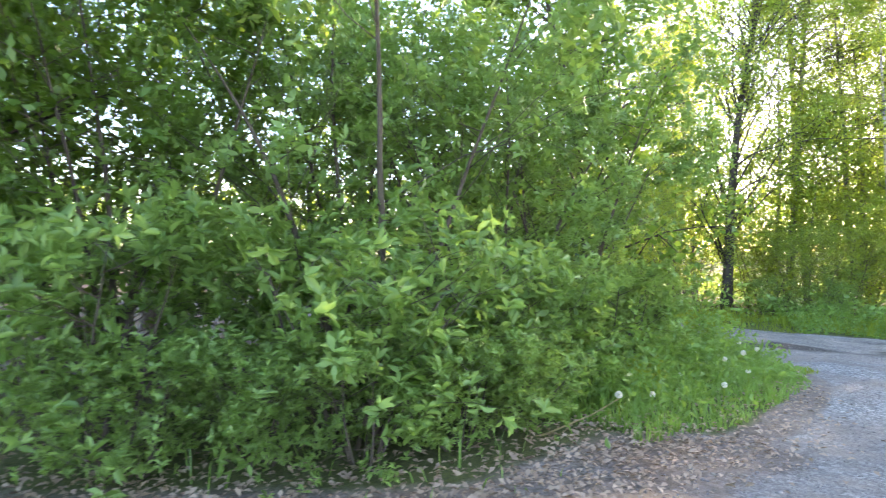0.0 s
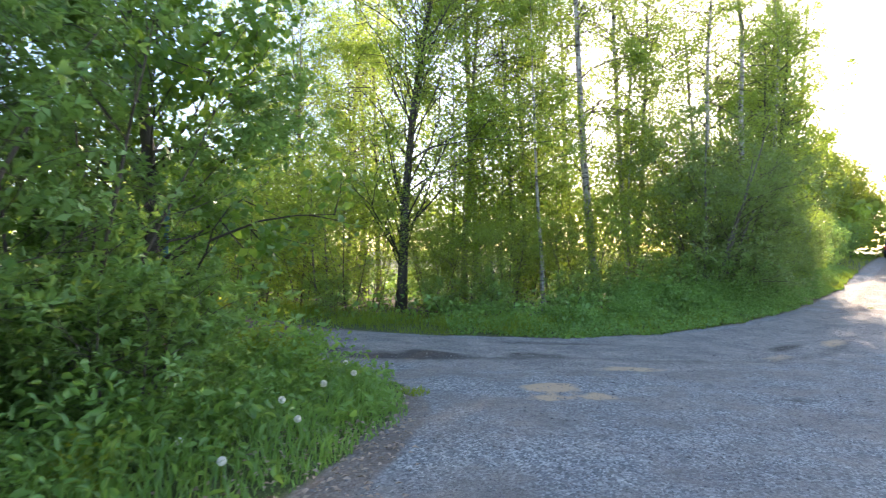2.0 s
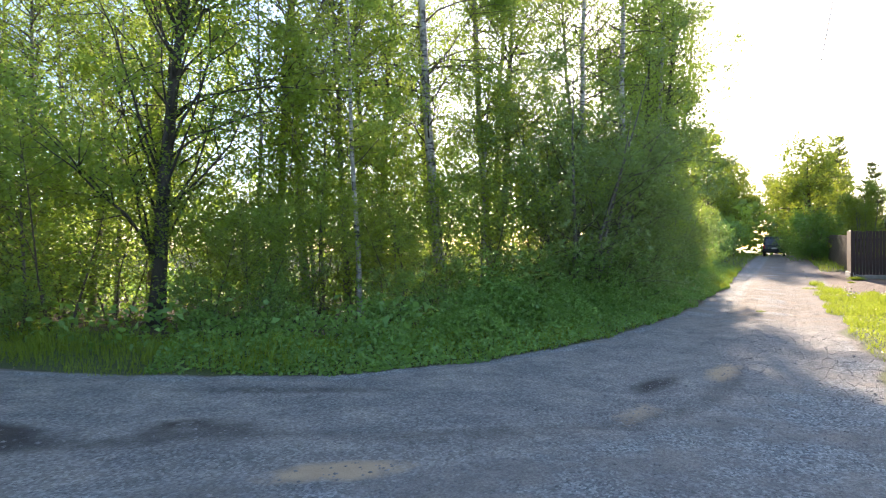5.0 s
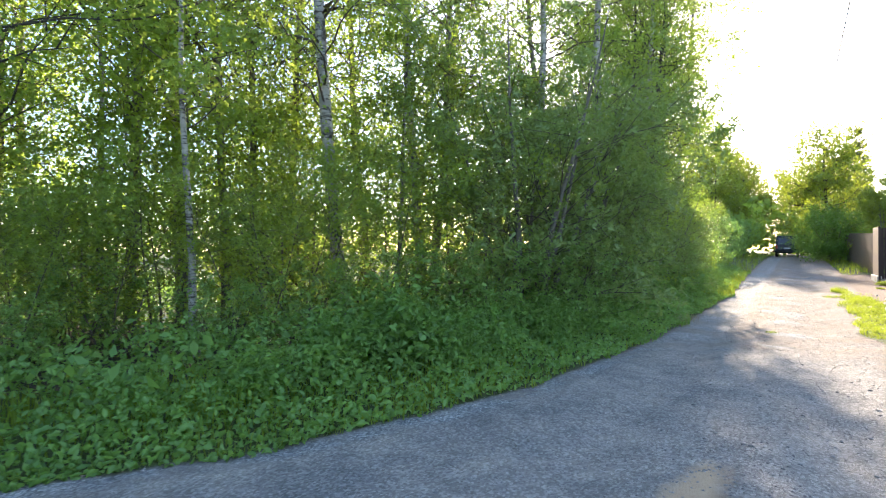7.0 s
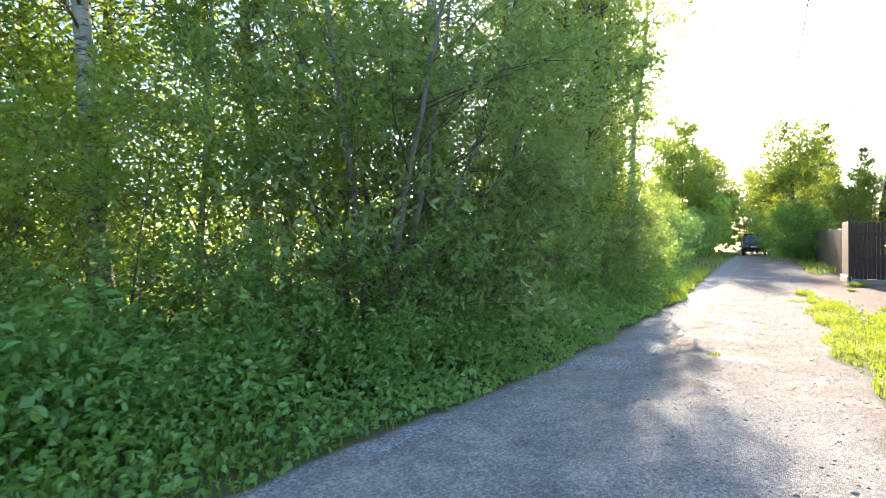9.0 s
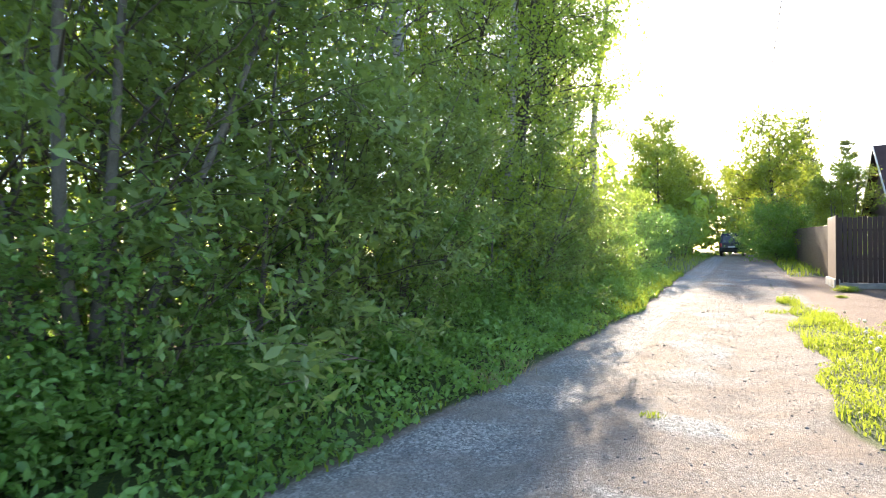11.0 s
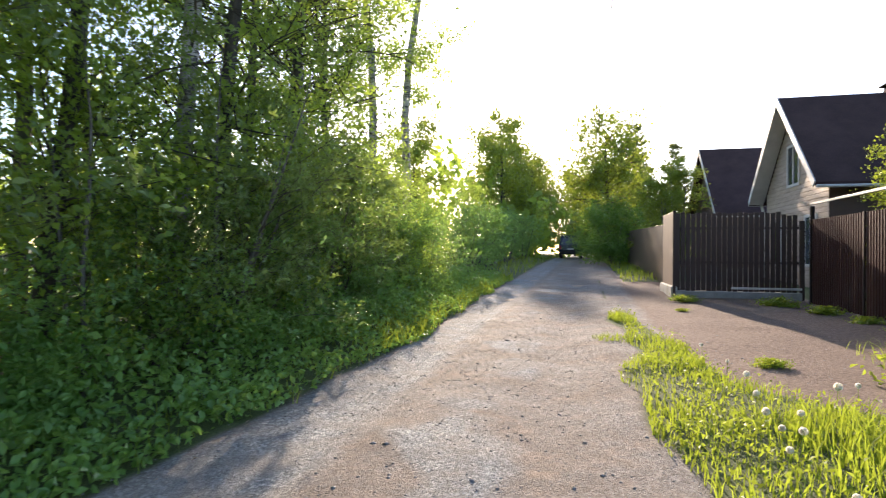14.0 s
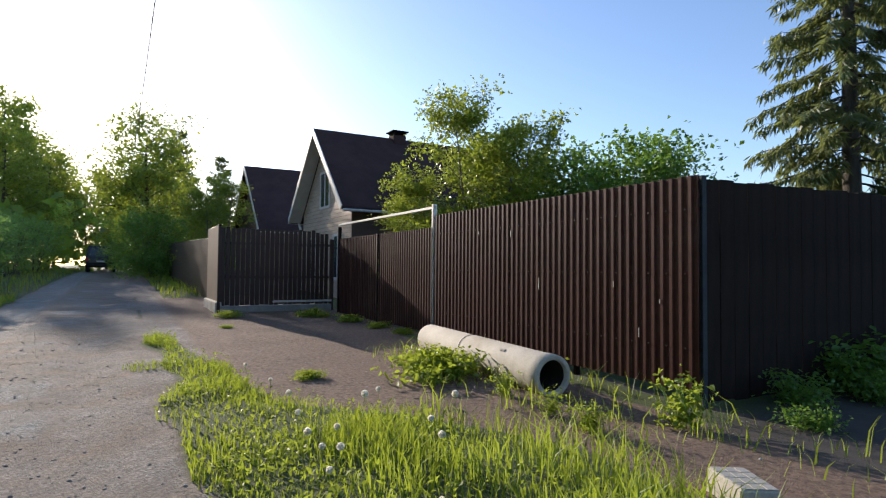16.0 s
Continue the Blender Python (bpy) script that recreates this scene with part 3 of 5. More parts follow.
also(birch_far, 23.4, 31.3, 2.0, 0.95)
place_rng = np.random.default_rng(5)
for x, y, sc in ((-3.5, 22.5, 0.4), (0.4, 20.5, 0.72), (6.9, 20.4, 0.85), (1.6, 19.4, 0.62), (11.0, 21.2, 0.95), (14.0, 22.4, 0.95), (16.6, 24.6, 0.9), (19.2, 26.9, 0.85), (-1.0, 20.8, 0.5)):
    also(aspen, x, y, place_rng.uniform(0, 6), sc)
for x, y, sc in ((10.8, 20.6, 0.9), (13.0, 20.6, 0.85), (15.6, 22.3, 0.95), (18.0, 24.6, 0.9), (6.0, 21.6, 1.0), (2.6, 21.0, 0.75), (20.3, 26.6, 0.85)):
    also(birch_tall, x, y, place_rng.uniform(0, 6), sc)
for x, y, sc in ((4.8, 20.3, 1.1), (2.0, 19.6, 0.9), (9.9, 19.2, 0.9), (16.6, 23.2, 0.9), (-2.2, 21.5, 1.0)):
    also(birch_lean, x, y, place_rng.uniform(0, 6), sc)
for x, y, sc in ((13.4, 20.0, 0.85), (15.2, 21.4, 0.75), (18.5, 24.3, 0.62), (20.6, 26.6, 0.58)):
    also(willow, x, y, place_rng.uniform(0, 6), sc)
for x, y, sc in ((-1.8, 20.2, 1.0), (-4.2, 23.6, 1.1), (4.9, 18.8, 0.75), (7.8, 19.6, 0.9), (14.6, 21.0, 0.85), (17.2, 23.0, 0.85), (19.2, 25.4, 0.8), (22.6, 28.4, 0.7), (24.0, 29.8, 0.65),
                 (-6.5, 27, 1.2), (-9.5, 31.5, 1.3)):
    also(sapling, x, y, place_rng.uniform(0, 6), sc)
edge = stand(tagged(build_tree("hazel_shrub", "dense green shrub overhanging the lane's verge", 2.9, 1.35, 0.04, 20, TWIG, LEAF_BUSH, 0.075, 9500, 0.03, stems=6, limbs=66, spread=0.17, width=0.5, whorl=3, clump=0.4, category="shrub"), group=wood), 13.6, 19.8, 0, 0.8)
for x, y, sc in ((15.0, 21.1, 0.85), (16.3, 22.5, 0.8), (17.7, 23.7, 0.8), (19.2, 25.1, 0.75), (20.7, 26.3, 0.75), (23.1, 29.1, 0.8), (24.8, 30.7, 0.9)):
    also(edge, x, y, place_rng.uniform(0, 6), sc)
for x, y, sc in ((22.0, 28.7, 0.8), (23.6, 30.8, 0.8), (25.4, 32.9, 0.9), (27.2, 35.0, 1.0),
                 (9.6, 17.6, 0.6), (11.0, 17.6, 0.6), (12.6, 18.0, 0.6), (5.4, 17.4, 0.5), (1.5, 18.6, 0.7), (-2.6, 22.4, 0.9), (-5.2, 26.2, 0.95), (-7.6, 29.4, 1.0), (4.4, 20.8, 0.9), (0.2, 19.4, 0.9), (7.4, 20.8, 0.9)):
    also(bushy, x, y, place_rng.uniform(0, 6), sc)

alder = stand(tagged(build_tree("alder_tree", "dense dark alder leafy down to the ground", 12, 2.3, 0.12, 22, BARK_DARK, LEAF_ALDER, 0.09, 15000, 0.04, limbs=110, spread=0.27, clump=0.5, shape="column"), group=wood), 18.7, 25.2)
also(alder, 16.9, 23.6, 1.0, 0.85)
also(alder, 20.9, 27.7, 2.0, 0.8)
also(alder, 19.9, 26.9, 0.5, 1.0)
also(alder, 17.4, 25.6, 4.0, 0.75)
also(alder, 21.8, 29.3, 3.0, 0.75)
also(aspen, 7.2, 20.9, 2.2, 0.8)
also(sapling, 6.2, 20.0, 4.2, 1.4)
also(sapling, 5.2, 19.4, 1.2, 1.2)

for x, y, sc in ((8.4, 20.2, 1.0), (11.9, 20.4, 1.2)):
    also(sapling, x, y, place_rng.uniform(0, 6), sc)

for x, y, sc in ((-3.0, 20.8, 1.0), (-4.9, 23.6, 1.1), (-6.9, 26.6, 1.2), (-1.2, 18.9, 0.8), (-9.0, 30.0, 1.3)):
    also(sapling, x, y, place_rng.uniform(0, 6), sc)

# Leafy understorey round the alder and the leaning birch.
under = stand(tagged(build_tree("young_tree", "slender young tree with small backlit leaves", 4.2, 1.5, 0.035, 23, TWIG, LEAF_BIRCH, 0.07, 4600, 0.06, stems=3, limbs=54, spread=0.26, clump=0.5), group=wood), 1.9, 16.9)
for x, y, sc in ((0.6, 17.6, 1.0), (-0.6, 18.3, 1.1), (2.4, 18.2, 0.9), (4.1, 17.3, 0.75), (5.0, 16.7, 0.6), (5.9, 17.2, 0.7), (7.7, 17.0, 0.65), (8.3, 17.9, 0.9), (9.4, 17.9, 0.9), (6.2, 18.4, 0.95), (4.0, 19.0, 0.9), (1.0, 19.0, 1.1), (10.6, 18.5, 1.0), (-2.4, 20.0, 1.1), (-4.0, 22.2, 1.2)):
    also(under, x, y, place_rng.uniform(0, 6), sc)

# Low shrubs that close the wood's foot.
for x, y, sc in ((1.5, 16.4, 0.4), (4.2, 16.5, 0.38), (5.2, 16.0, 0.35), (7.4, 16.4, 0.42), (8.4, 16.9, 0.5), (-2.3, 20.0, 0.6), (-3.8, 21.8, 0.7)):
    also(bushy, x, y, place_rng.uniform(0, 6), sc)

# High crowns deeper in the wood.
for x, y, sc in ((2.0, 22.6, 0.95), (7.9, 22.6, 1.0), (-0.2, 22.8, 0.85), (9.9, 23.6, 1.05), (12.4, 25.2, 1.1), (1.6, 25.4, 1.05), (-2.6, 25.0, 0.9)):
    also(aspen, x, y, place_rng.uniform(0, 6), sc)
for x, y, sc in ((8.6, 24.4, 1.7), (10.8, 24.8, 1.6), (0.4, 24.2, 1.5), (6.9, 22.2, 1.3), (12.9, 23.6, 1.5), (-1.8, 23.6, 1.4), (9.0, 21.4, 1.25), (2.2, 20.8, 1.2)):
    also(under, x, y, place_rng.uniform(0, 6), sc)

# The overgrown corner beside the start of the walk.
corner = "shrubs of the overgrown corner"
cherry = stand(tagged(build_tree("corner_shrub", "tall leafy green shrub hanging over the gravel", 4.6, 1.9, 0.06, 31, TWIG, LEAF_BUSH, 0.095, 17000, 0.03, stems=7, limbs=90, spread=0.17, width=0.40, whorl=6, clump=0.35, category="shrub"), group=corner), -1.0, 4.9)
# Dark leaves, chosen partly to put the corner's missing light into the colour.
shade_shrub = stand(tagged(build_tree("corner_shrub", "tall shrub with leaves coloured darker for the corner's shade", 4.4, 1.9, 0.06, 34, TWIG, LEAF_MAPLE, 0.085, 15000, 0.03, stems=6, limbs=80, spread=0.2, width=0.5, whorl=3, clump=0.5, category="shrub"), group=corner), -3.0, 4.1)
also(cherry, -0.3, 6.2, 2.6, 0.85)
also(shade_shrub, -4.5, 2.6, 4.0, 1.1)
also(cherry, -2.3, 6.8, 5.0, 1.15)
low = stand(tagged(build_tree("corner_shrub", "low spreading shrub with pale young leaves", 1.7, 1.1, 0.03, 32, TWIG, LEAF_BUSH, 0.09, 5200, 0.0, stems=8, limbs=50, spread=0.13, width=0.38, fold=True, whorl=6, clump=0.4, category="shrub"), group=corner), -0.6, 3.75)
also(low, -1.9, 2.9, 2.0, 1.0)
for x, y, a in ((-0.3, 3.42, 1.0), (-0.85, 3.15, 2.2), (0.1, 3.95, 3.3), (-1.4, 2.75, 4.1), (0.35, 4.5, 5.2)):
    also(low, x, y, a, 0.5)
also(shade_shrub, -3.1, 2.5, 0.7, 0.5)
also(low, 0.2, 5.2, 3.1, 0.8)
also(low, 0.5, 7.2, 4.4, 0.75)
maple = stand(tagged(build_tree("maple_tree", "young maple with large dark green leaves", 7.6, 2.0, 0.09, 33, BARK_DARK, LEAF_MAPLE, 0.10, 11000, 0.14, limbs=60, spread=0.24, width=0.85, fold=True, clump=0.6), group=corner), 0.5, 8.7)
also(maple, -3.9, 3.3, 2.0, 0.95)
# Extra maple beyond the view's left edge, added to shade the shrubs.
also(maple, -4.7, 1.7, 4.0, 0.9)
also(low, 0.95, 6.9, 1.1, 0.8)
also(cherry, 0.2, 7.5, 0.4, 0.78)
also(cherry, -5.2, 5.4, 3.0, 1.25)
also(sapling, -1.6, 11.5, 1.0, 1.1)
also(sapling, -4.5, 8.6, 2.0, 1.3)
also(sapling, -3.2, 14.5, 2.6, 1.1)
also(aspen, -6.5, 7.5, 1.0, 0.8)
also(aspen, -5.5, 13.5, 4.0, 0.85)
also(bushy, -2.2, 13.2, 1.0, 0.8)
also(bushy, -0.2, 10.6, 3.0, 0.6)


# ---- trees beyond the wood and behind the fence ----
far = "trees along the far lane"
oak = stand(tagged(build_tree("oak_tree", "round-crowned broad tree behind the dark fence", 9.6, 3.7, 0.25, 41, BARK_DARK, LEAF_APPLE, 0.22, 11000, 0.06, limbs=70, spread=0.55), group=far), 47.8, 45.2)
also(oak, 53.5, 48.5, 2.0, 0.7)
also(oak, 58, 66, 1.0, 1.05)
also(oak, 66, 62, 3.0, 1.1)
linden = stand(tagged(build_tree("linden_tree", "tall hazy tree standing beside the far lane", 15, 5.0, 0.25, 42, BARK_DARK, LEAF_APPLE, 0.30, 10000, 0.02, limbs=50, spread=0.75), group=far), 55.5, 67.5)
also(linden, 49.5, 60.5, 1.7, 0.72)
also(linden, 62, 77, 2.9, 0.95)
also(linden, 74, 84, 0.5, 0.9)
also(linden, 80, 76, 4.0, 0.8)
also(linden, 36, 52, 4.4, 0.62)
also(linden, 69, 70.5, 1.1, 0.7)
also(linden, 63.5, 63.0, 3.3, 0.45)
also(linden, 60.5, 64.0, 5.3, 0.5)
also(linden, 65.5, 64.5, 2.2, 0.55)
for x, y, sc in ((29.5, 36.0, 1.1), (32.5, 39.5, 1.1), (36.0, 43.2, 1.2), (40.5, 47.4, 1.3), (45.5, 52.0, 1.4)):
    also(bushy, x, y, sc * 7, sc)
also(sapling, 31.0, 38.5, 1.0, 0.9)
also(sapling, 34.5, 43.5, 2.0, 0.9)
hedge = stand(tagged(build_tree("lane_shrub", "dark dense shrub overgrowing the fence", 4.0, 2.2, 0.06, 43, TWIG, LEAF_MAPLE, 0.12, 9000, 0.03, stems=5, limbs=50, spread=0.3, category="shrub"), group=far), 43.2, 40.6)
also(hedge, 46.6, 43.8, 2.0, 1.1)
also(hedge, 50.5, 48.5, 4.0, 1.2)

apple = stand(tagged(build_tree("fruit_tree", "sunlit fruit tree rising over the brown fence", 6.0, 1.5, 0.09, 44, BARK_GREY, LEAF_APPLE, 0.085, 32000, 0.10, stems=6, limbs=110, spread=0.24, whorl=2, clump=1.0), group="garden trees"), 30.75, 20.0, 0, 0.96)
also(apple, 31.4, 21.75, 1.3, 0.62)
also(apple, 42.6, 36.4, 3.0, 0.95)
lilac = stand(tagged(build_tree("garden_shrub", "broad sunlit green shrub behind the fence", 4.5, 2.0, 0.06, 45, TWIG, LEAF_MAPLE, 0.115, 20000, 0.1, stems=8, limbs=100, spread=0.32, whorl=2, clump=1.0, category="shrub"), group="garden trees"), 32.36, 17.25)
also(lilac, 35.25, 15.4, 2.0, 0.85)
also(lilac, 33.2, 18.4, 4.0, 0.92)


def build_conifer(name, label, height, radius, seed, tiers=34, per=9, needle=0.16, loose=1.0, rise=0.15, hang=0.55):
    """A conifer: a straight trunk, whorls of drooping boughs, needled sprays along them."""
    rng = np.random.default_rng(seed)
    root = thing(name, label, "tree", "conifers behind the fence")
    pts = wander((0, 0, -0.1), (0, 0, 1), height, 10, rng, 0.01)
    boughs, centre = [], []
    for i in range(tiers):
        f = 0.1 + 0.88 * i / tiers
        for k in range(per):
            if rng.random() > 0.85 * loose:
                continue
            a = rng.uniform(0, 2 * np.pi)
            ln = radius * (1.03 - f) * rng.uniform(0.6, 1.1) + 0.15
            b = wander((0, 0, f * height), (math.cos(a), math.sin(a), rise), ln, 6, rng, 0.08, (0, 0, -0.07))
            b[-2:, 2] += ln * 0.05
            boughs.append((b, 0.012 * ln * np.linspace(1, 0.2, 7) + 0.003))
            for u in np.linspace(0.25, 1, max(4, int(ln * 9))):
                j = min(int(u * 6), 5)
                p = b[j] + (b[j + 1] - b[j]) * (u * 6 - j)
                side = unit(np.cross(b[-1] - b[0], (0, 0, 1)))
                for w in (-1, 1):
                    centre.append(np.r_[p, unit((b[-1] - b[0]) * 0.6 / ln + side * w * 0.9 + np.array([0, 0, -hang]))])
    centre = np.array(centre)
    c = np.repeat(centre, 5, 0)
    L = needle * 2.0 * rng.uniform(0.5, 1.3, (len(c), 1))
    ax = unit(c[:, 3:] + rng.normal(size=(len(c), 3)) * 0.3)
    sd = unit(np.cross(ax, rng.normal(size=ax.shape))) * needle * 0.16
    p0 = c[:, :3] + rng.normal(size=(len(c), 3)) * 0.04
    v = np.stack([p0, p0 + ax * L * 0.5 + sd, p0 + ax * L, p0 + ax * L * 0.5 - sd], 1)
    part("trunk", tubes("trunk", [(pts, 0.015 * height * np.linspace(1, 0.08, 11))], BARK_DARK, 8), BARK_DARK, root)
    part("branchwork", tubes("branchwork", boughs, BARK_DARK, 3), BARK_DARK, root)["kind"] = "stuff"
    part("crown", quad_mesh("crown", v, 4, LEAF_NEEDLE, [(0, 1, 2, 3)]), LEAF_NEEDLE, root)
    return root


spruce = stand(build_conifer("spruce_tree", "tall drooping spruce behind the side fence", 16, 3.0, 51, 56, 6, 0.15, 0.95, -0.1, 1.5), 33.1, 11.8)
pine = stand(build_conifer("pine_tree", "young open-crowned pine between the houses", 7.6, 2.1, 52, 20, 6, 0.17, 0.75, 0.75, -0.5), 48.2, 40.4)
also(pine, 58, 52, 1.0, 1.6)
also(pine, 52.5, 15.0, 2.0, 0.9)


POST_GREY = surface("grey_painted_post", (0.035, 0.042, 0.048), (0.06, 0.068, 0.075), 5.0, 0.75, gloss=0.2)


# ---- fences ----
def ribbed(length, height, pitch=0.115, deep=0.02):
    """Profiled steel sheet in its own plane: x along, z up, ribs towards -y, with thickness."""
    xs, ys = [], []
    x = 0.0
    while x < length - 1e-6:
        for dx, d in ((0.0, 0.0), (0.45, 0.0), (0.55, -deep), (0.88, -deep), (0.98, 0.0)):
            xs.append(min(length, x + dx * pitch))
            ys.append(d)
        x += pitch
    n = len(xs)
    verts = [(a, b, z) for z in (0.0, height) for a, b in zip(xs, ys)] + [(a, b + 0.004, z) for z in (0.0, height) for a, b in zip(xs, ys)]
    faces = []
    for i in range(n - 1):
        faces.append((i, i + 1, n + i + 1, n + i))
        faces.append((2 * n + i + 1, 2 * n + i, 3 * n + i, 3 * n + i + 1))
        faces.append((n + i, n + i + 1, 3 * n + i + 1, 3 * n + i))
    return mesh_of("sheet", verts, faces, SHEET_BROWN)


def along(s, q, z, turn):
    """A pose on the lane's grid, turned from the lane's direction."""
    x, y, _ = lane(s, q)
    return pose(x, y, z, 0, 0, 45 + turn)


def base_at(s, q):
    x, y, _ = lane(s, q)
    return float(ground_z(x, y))


FENCE_Q, FENCE_S0, FENCE_S1, GATE_S1 = -5.15, 28.48, 33.95, 39.15


def screw_row(parent, length, z, pitch, y):
    me = bpy.data.meshes.new("screw")
    bm = bmesh.new()
    bmesh.ops.create_cone(bm, cap_ends=True, segments=6, radius1=0.011, radius2=0.007, depth=0.008, matrix=Matrix.Rotation(math.pi / 2, 4, "X"))
    bm.to_mesh(me)
    bm.free()
    me.materials.append(SCREW)
    x = pitch * 0.25
    while x < length:
        o = part("screw", me, SCREW, parent)
        o.location = (x, y, z)
        x += pitch * 2


def steel_fence():
    length = FENCE_S1 - FENCE_S0
    root = thing("steel_fence", "brown ribbed steel sheet fence with rust scuffs", "fence", "fences", along(FENCE_S1, FENCE_Q, base_at(FENCE_S1, FENCE_Q), 180))
    step, x = 1.15, 0.0
    k = 0
    while x < length - 0.01:
        w = min(step, length - x)
        o = part("sheet", ribbed(w, 2.155), SHEET_BROWN, root)
        o.location = (x, -0.003 * (k % 2), 0.06 - 0.002 * k)
        x, k = x + step, k + 1
    for z in (0.45, 1.2, 1.85):
        part("rail", boxed(0, length, 0.010, 0.05, z, z + 0.04, bevel=0.003), SHEET_DARK, root)
    for i in range(4):
        px = 0.05 + i * (length - 0.1) / 3
        part("post", boxed(px - 0.03, px + 0.03, 0.055, 0.115, -0.3, 2.1, bevel=0.004), SHEET_DARK, root)
    for z in (0.47, 1.22, 1.87):
        screw_row(root, length, z, 0.115, -0.026)
    for px, pz, h in ((2.35, 1.72, 0.09), (3.0, 0.98, 0.16), (4.35, 1.05, 0.07), (4.72, 0.52, 0.10), (1.5, 1.78, 0.06), (5.0, 0.9, 0.05)):
        part("scratch", boxed(px, px + 0.012, -0.0265, -0.0245, pz, pz + h), STEEL, root, "bare pale scratch in the paint")
    return root


steel_fence()


def steel_gate():
    length = GATE_S1 - FENCE_S1 - 0.1
    root = thing("steel_gate", "closed brown ribbed steel gate under a pale bar", "gate", "fences", along(GATE_S1, FENCE_Q, base_at(36.5, FENCE_Q) - 0.02, 180))
    for i in range(2):
        x0 = 0.05 + i * (length / 2 + 0.03)
        leaf = part("gate_leaf", ribbed(length / 2 - 0.02, 1.92, 0.105, 0.034), SHEET_BROWN, root)
        leaf.location = (x0, 0.0, 0.05)
        for z in (0.3, 1.6):
            part("rail", boxed(x0, x0 + length / 2 - 0.02, 0.008, 0.045, z, z + 0.05, bevel=0.004), SHEET_DARK, root)
        part("stile", boxed(x0 - 0.02, x0 + 0.02, -0.060, -0.037, 0.0, 1.98, bevel=0.004), PICKET, root)
    part("gate_post", boxed(-0.05, 0.03, -0.03, 0.05, -0.3, 2.28, bevel=0.006), SHEET_DARK, root)
    part("gate_post", boxed(length + 0.02, length + 0.09, -0.03, 0.05, -0.3, 2.40, bevel=0.006), STEEL, root, "pale steel gate post")
    part("overhead_bar", boxed(-0.05, length + 0.09, -0.02, 0.03, 2.31, 2.36, bevel=0.005), STEEL, root, "pale steel bar over the gate")
    return root


steel_gate()


def picket_fence():
    """The slatted fence that stands across, at right angles to the lane, on a low concrete footing."""
    width = 2.85
    root = thing("picket_fence", "dark brown picket fence on a low concrete footing", "fence", "fences", along(39.75, -2.30, base_at(39.75, -3.5) - 0.05, -90))
    part("footing", boxed(0, width, -0.02, 0.14, -0.25, 0.22, bevel=0.015), CONCRETE_DARK, root)
    part("rail", boxed(1.3, width, -0.02, 0.02, 0.28, 0.33, bevel=0.004), STEEL, root, "pale bottom rail")
    for z in (0.9, 1.75):
        part("rail", boxed(0.0, width, 0.055, 0.09, z, z + 0.06, bevel=0.004), PICKET, root)
    me = bpy.data.meshes.new("picket")
    boxed(0, 0.104, 0.0, 0.022, 0.22, 2.16, bevel=0.004).to_mesh(me)
    me.materials.append(PICKET)
    n = 23
    for i in range(n):
        o = part("picket", me, PICKET, root)
        o.location = (0.02 + i * (width - 0.1) / n, 0.025 + 0.004 * (i % 2), 0.02 * math.sin(i * 1.7) - (0.06 if i > 19 else 0))
    part("post", boxed(width - 0.05, width + 0.06, 0.0, 0.09, -0.2, 1.95, bevel=0.005), PICKET, root)
    return root


picket_fence()


def corner_panel():
    """The return of the fence that faces the lane, its lit look put into a paler colour."""
    root = thing("fence_panel", "brown sheet panel toned tan as its lit face, on a pale concrete plinth", "fence", "fences", along(41.9, -2.30, base_at(41, -2.3) - 0.05, 180))
    part("plinth", boxed(0, 2.15, -0.09, 0.06, -0.25, 0.30, bevel=0.02), CONCRETE, root, "chipped pale concrete plinth")
    part("sheet", boxed(0.0, 2.13, -0.012, 0.012, 0.30, 2.20, bevel=0.003), PANEL_LIT, root)
    part("post", boxed(2.13, 2.19, -0.05, 0.02, -0.1, 2.2, bevel=0.004), PICKET, root)
    return root


corner_panel()


def far_fence():
    root = thing("board_fence", "dark brown board fence along the lane", "fence", "fences", along(60, -2.55, base_at(51, -2.5) - 0.12, 180))
    me = bpy.data.meshes.new("board")
    boxed(0, 0.145, 0, 0.022, 0.0, 2.1, bevel=0.003).to_mesh(me)
    me.materials.append(PICKET)
    length = 16.6
    for i in range(int(length / 0.15)):
        o = part("board", me, PICKET, root)
        o.location = (i * 0.15, 0.003 * (i % 2), 0.2 - 0.4 * i * 0.15 / length)
    for z in (0.5, 1.6):
        part("rail", boxed(0, length, 0.026, 0.06, z, z + 0.07, bevel=0.004), PICKET, root)
    part("post", boxed(length, length + 0.08, -0.06, 0.05, -0.5, 1.95, bevel=0.005), STEEL, root, "pale post with a bracket")
    return root


far_fence()


def side_fence():
    """The dark fence that leaves the corner at an angle."""
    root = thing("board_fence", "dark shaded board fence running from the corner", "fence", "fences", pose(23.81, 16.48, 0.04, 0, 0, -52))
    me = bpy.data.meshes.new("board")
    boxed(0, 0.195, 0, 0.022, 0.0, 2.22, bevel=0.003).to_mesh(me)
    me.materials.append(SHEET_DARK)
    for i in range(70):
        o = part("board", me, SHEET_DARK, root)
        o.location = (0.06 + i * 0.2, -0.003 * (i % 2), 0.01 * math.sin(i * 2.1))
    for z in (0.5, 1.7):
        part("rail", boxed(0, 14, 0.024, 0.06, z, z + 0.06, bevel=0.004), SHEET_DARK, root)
    part("post", boxed(-0.01, 0.05, -0.03, 0.05, -0.3, 2.25, bevel=0.004), POST_GREY, root, "blue-grey corner post")
    return root


side_fence()


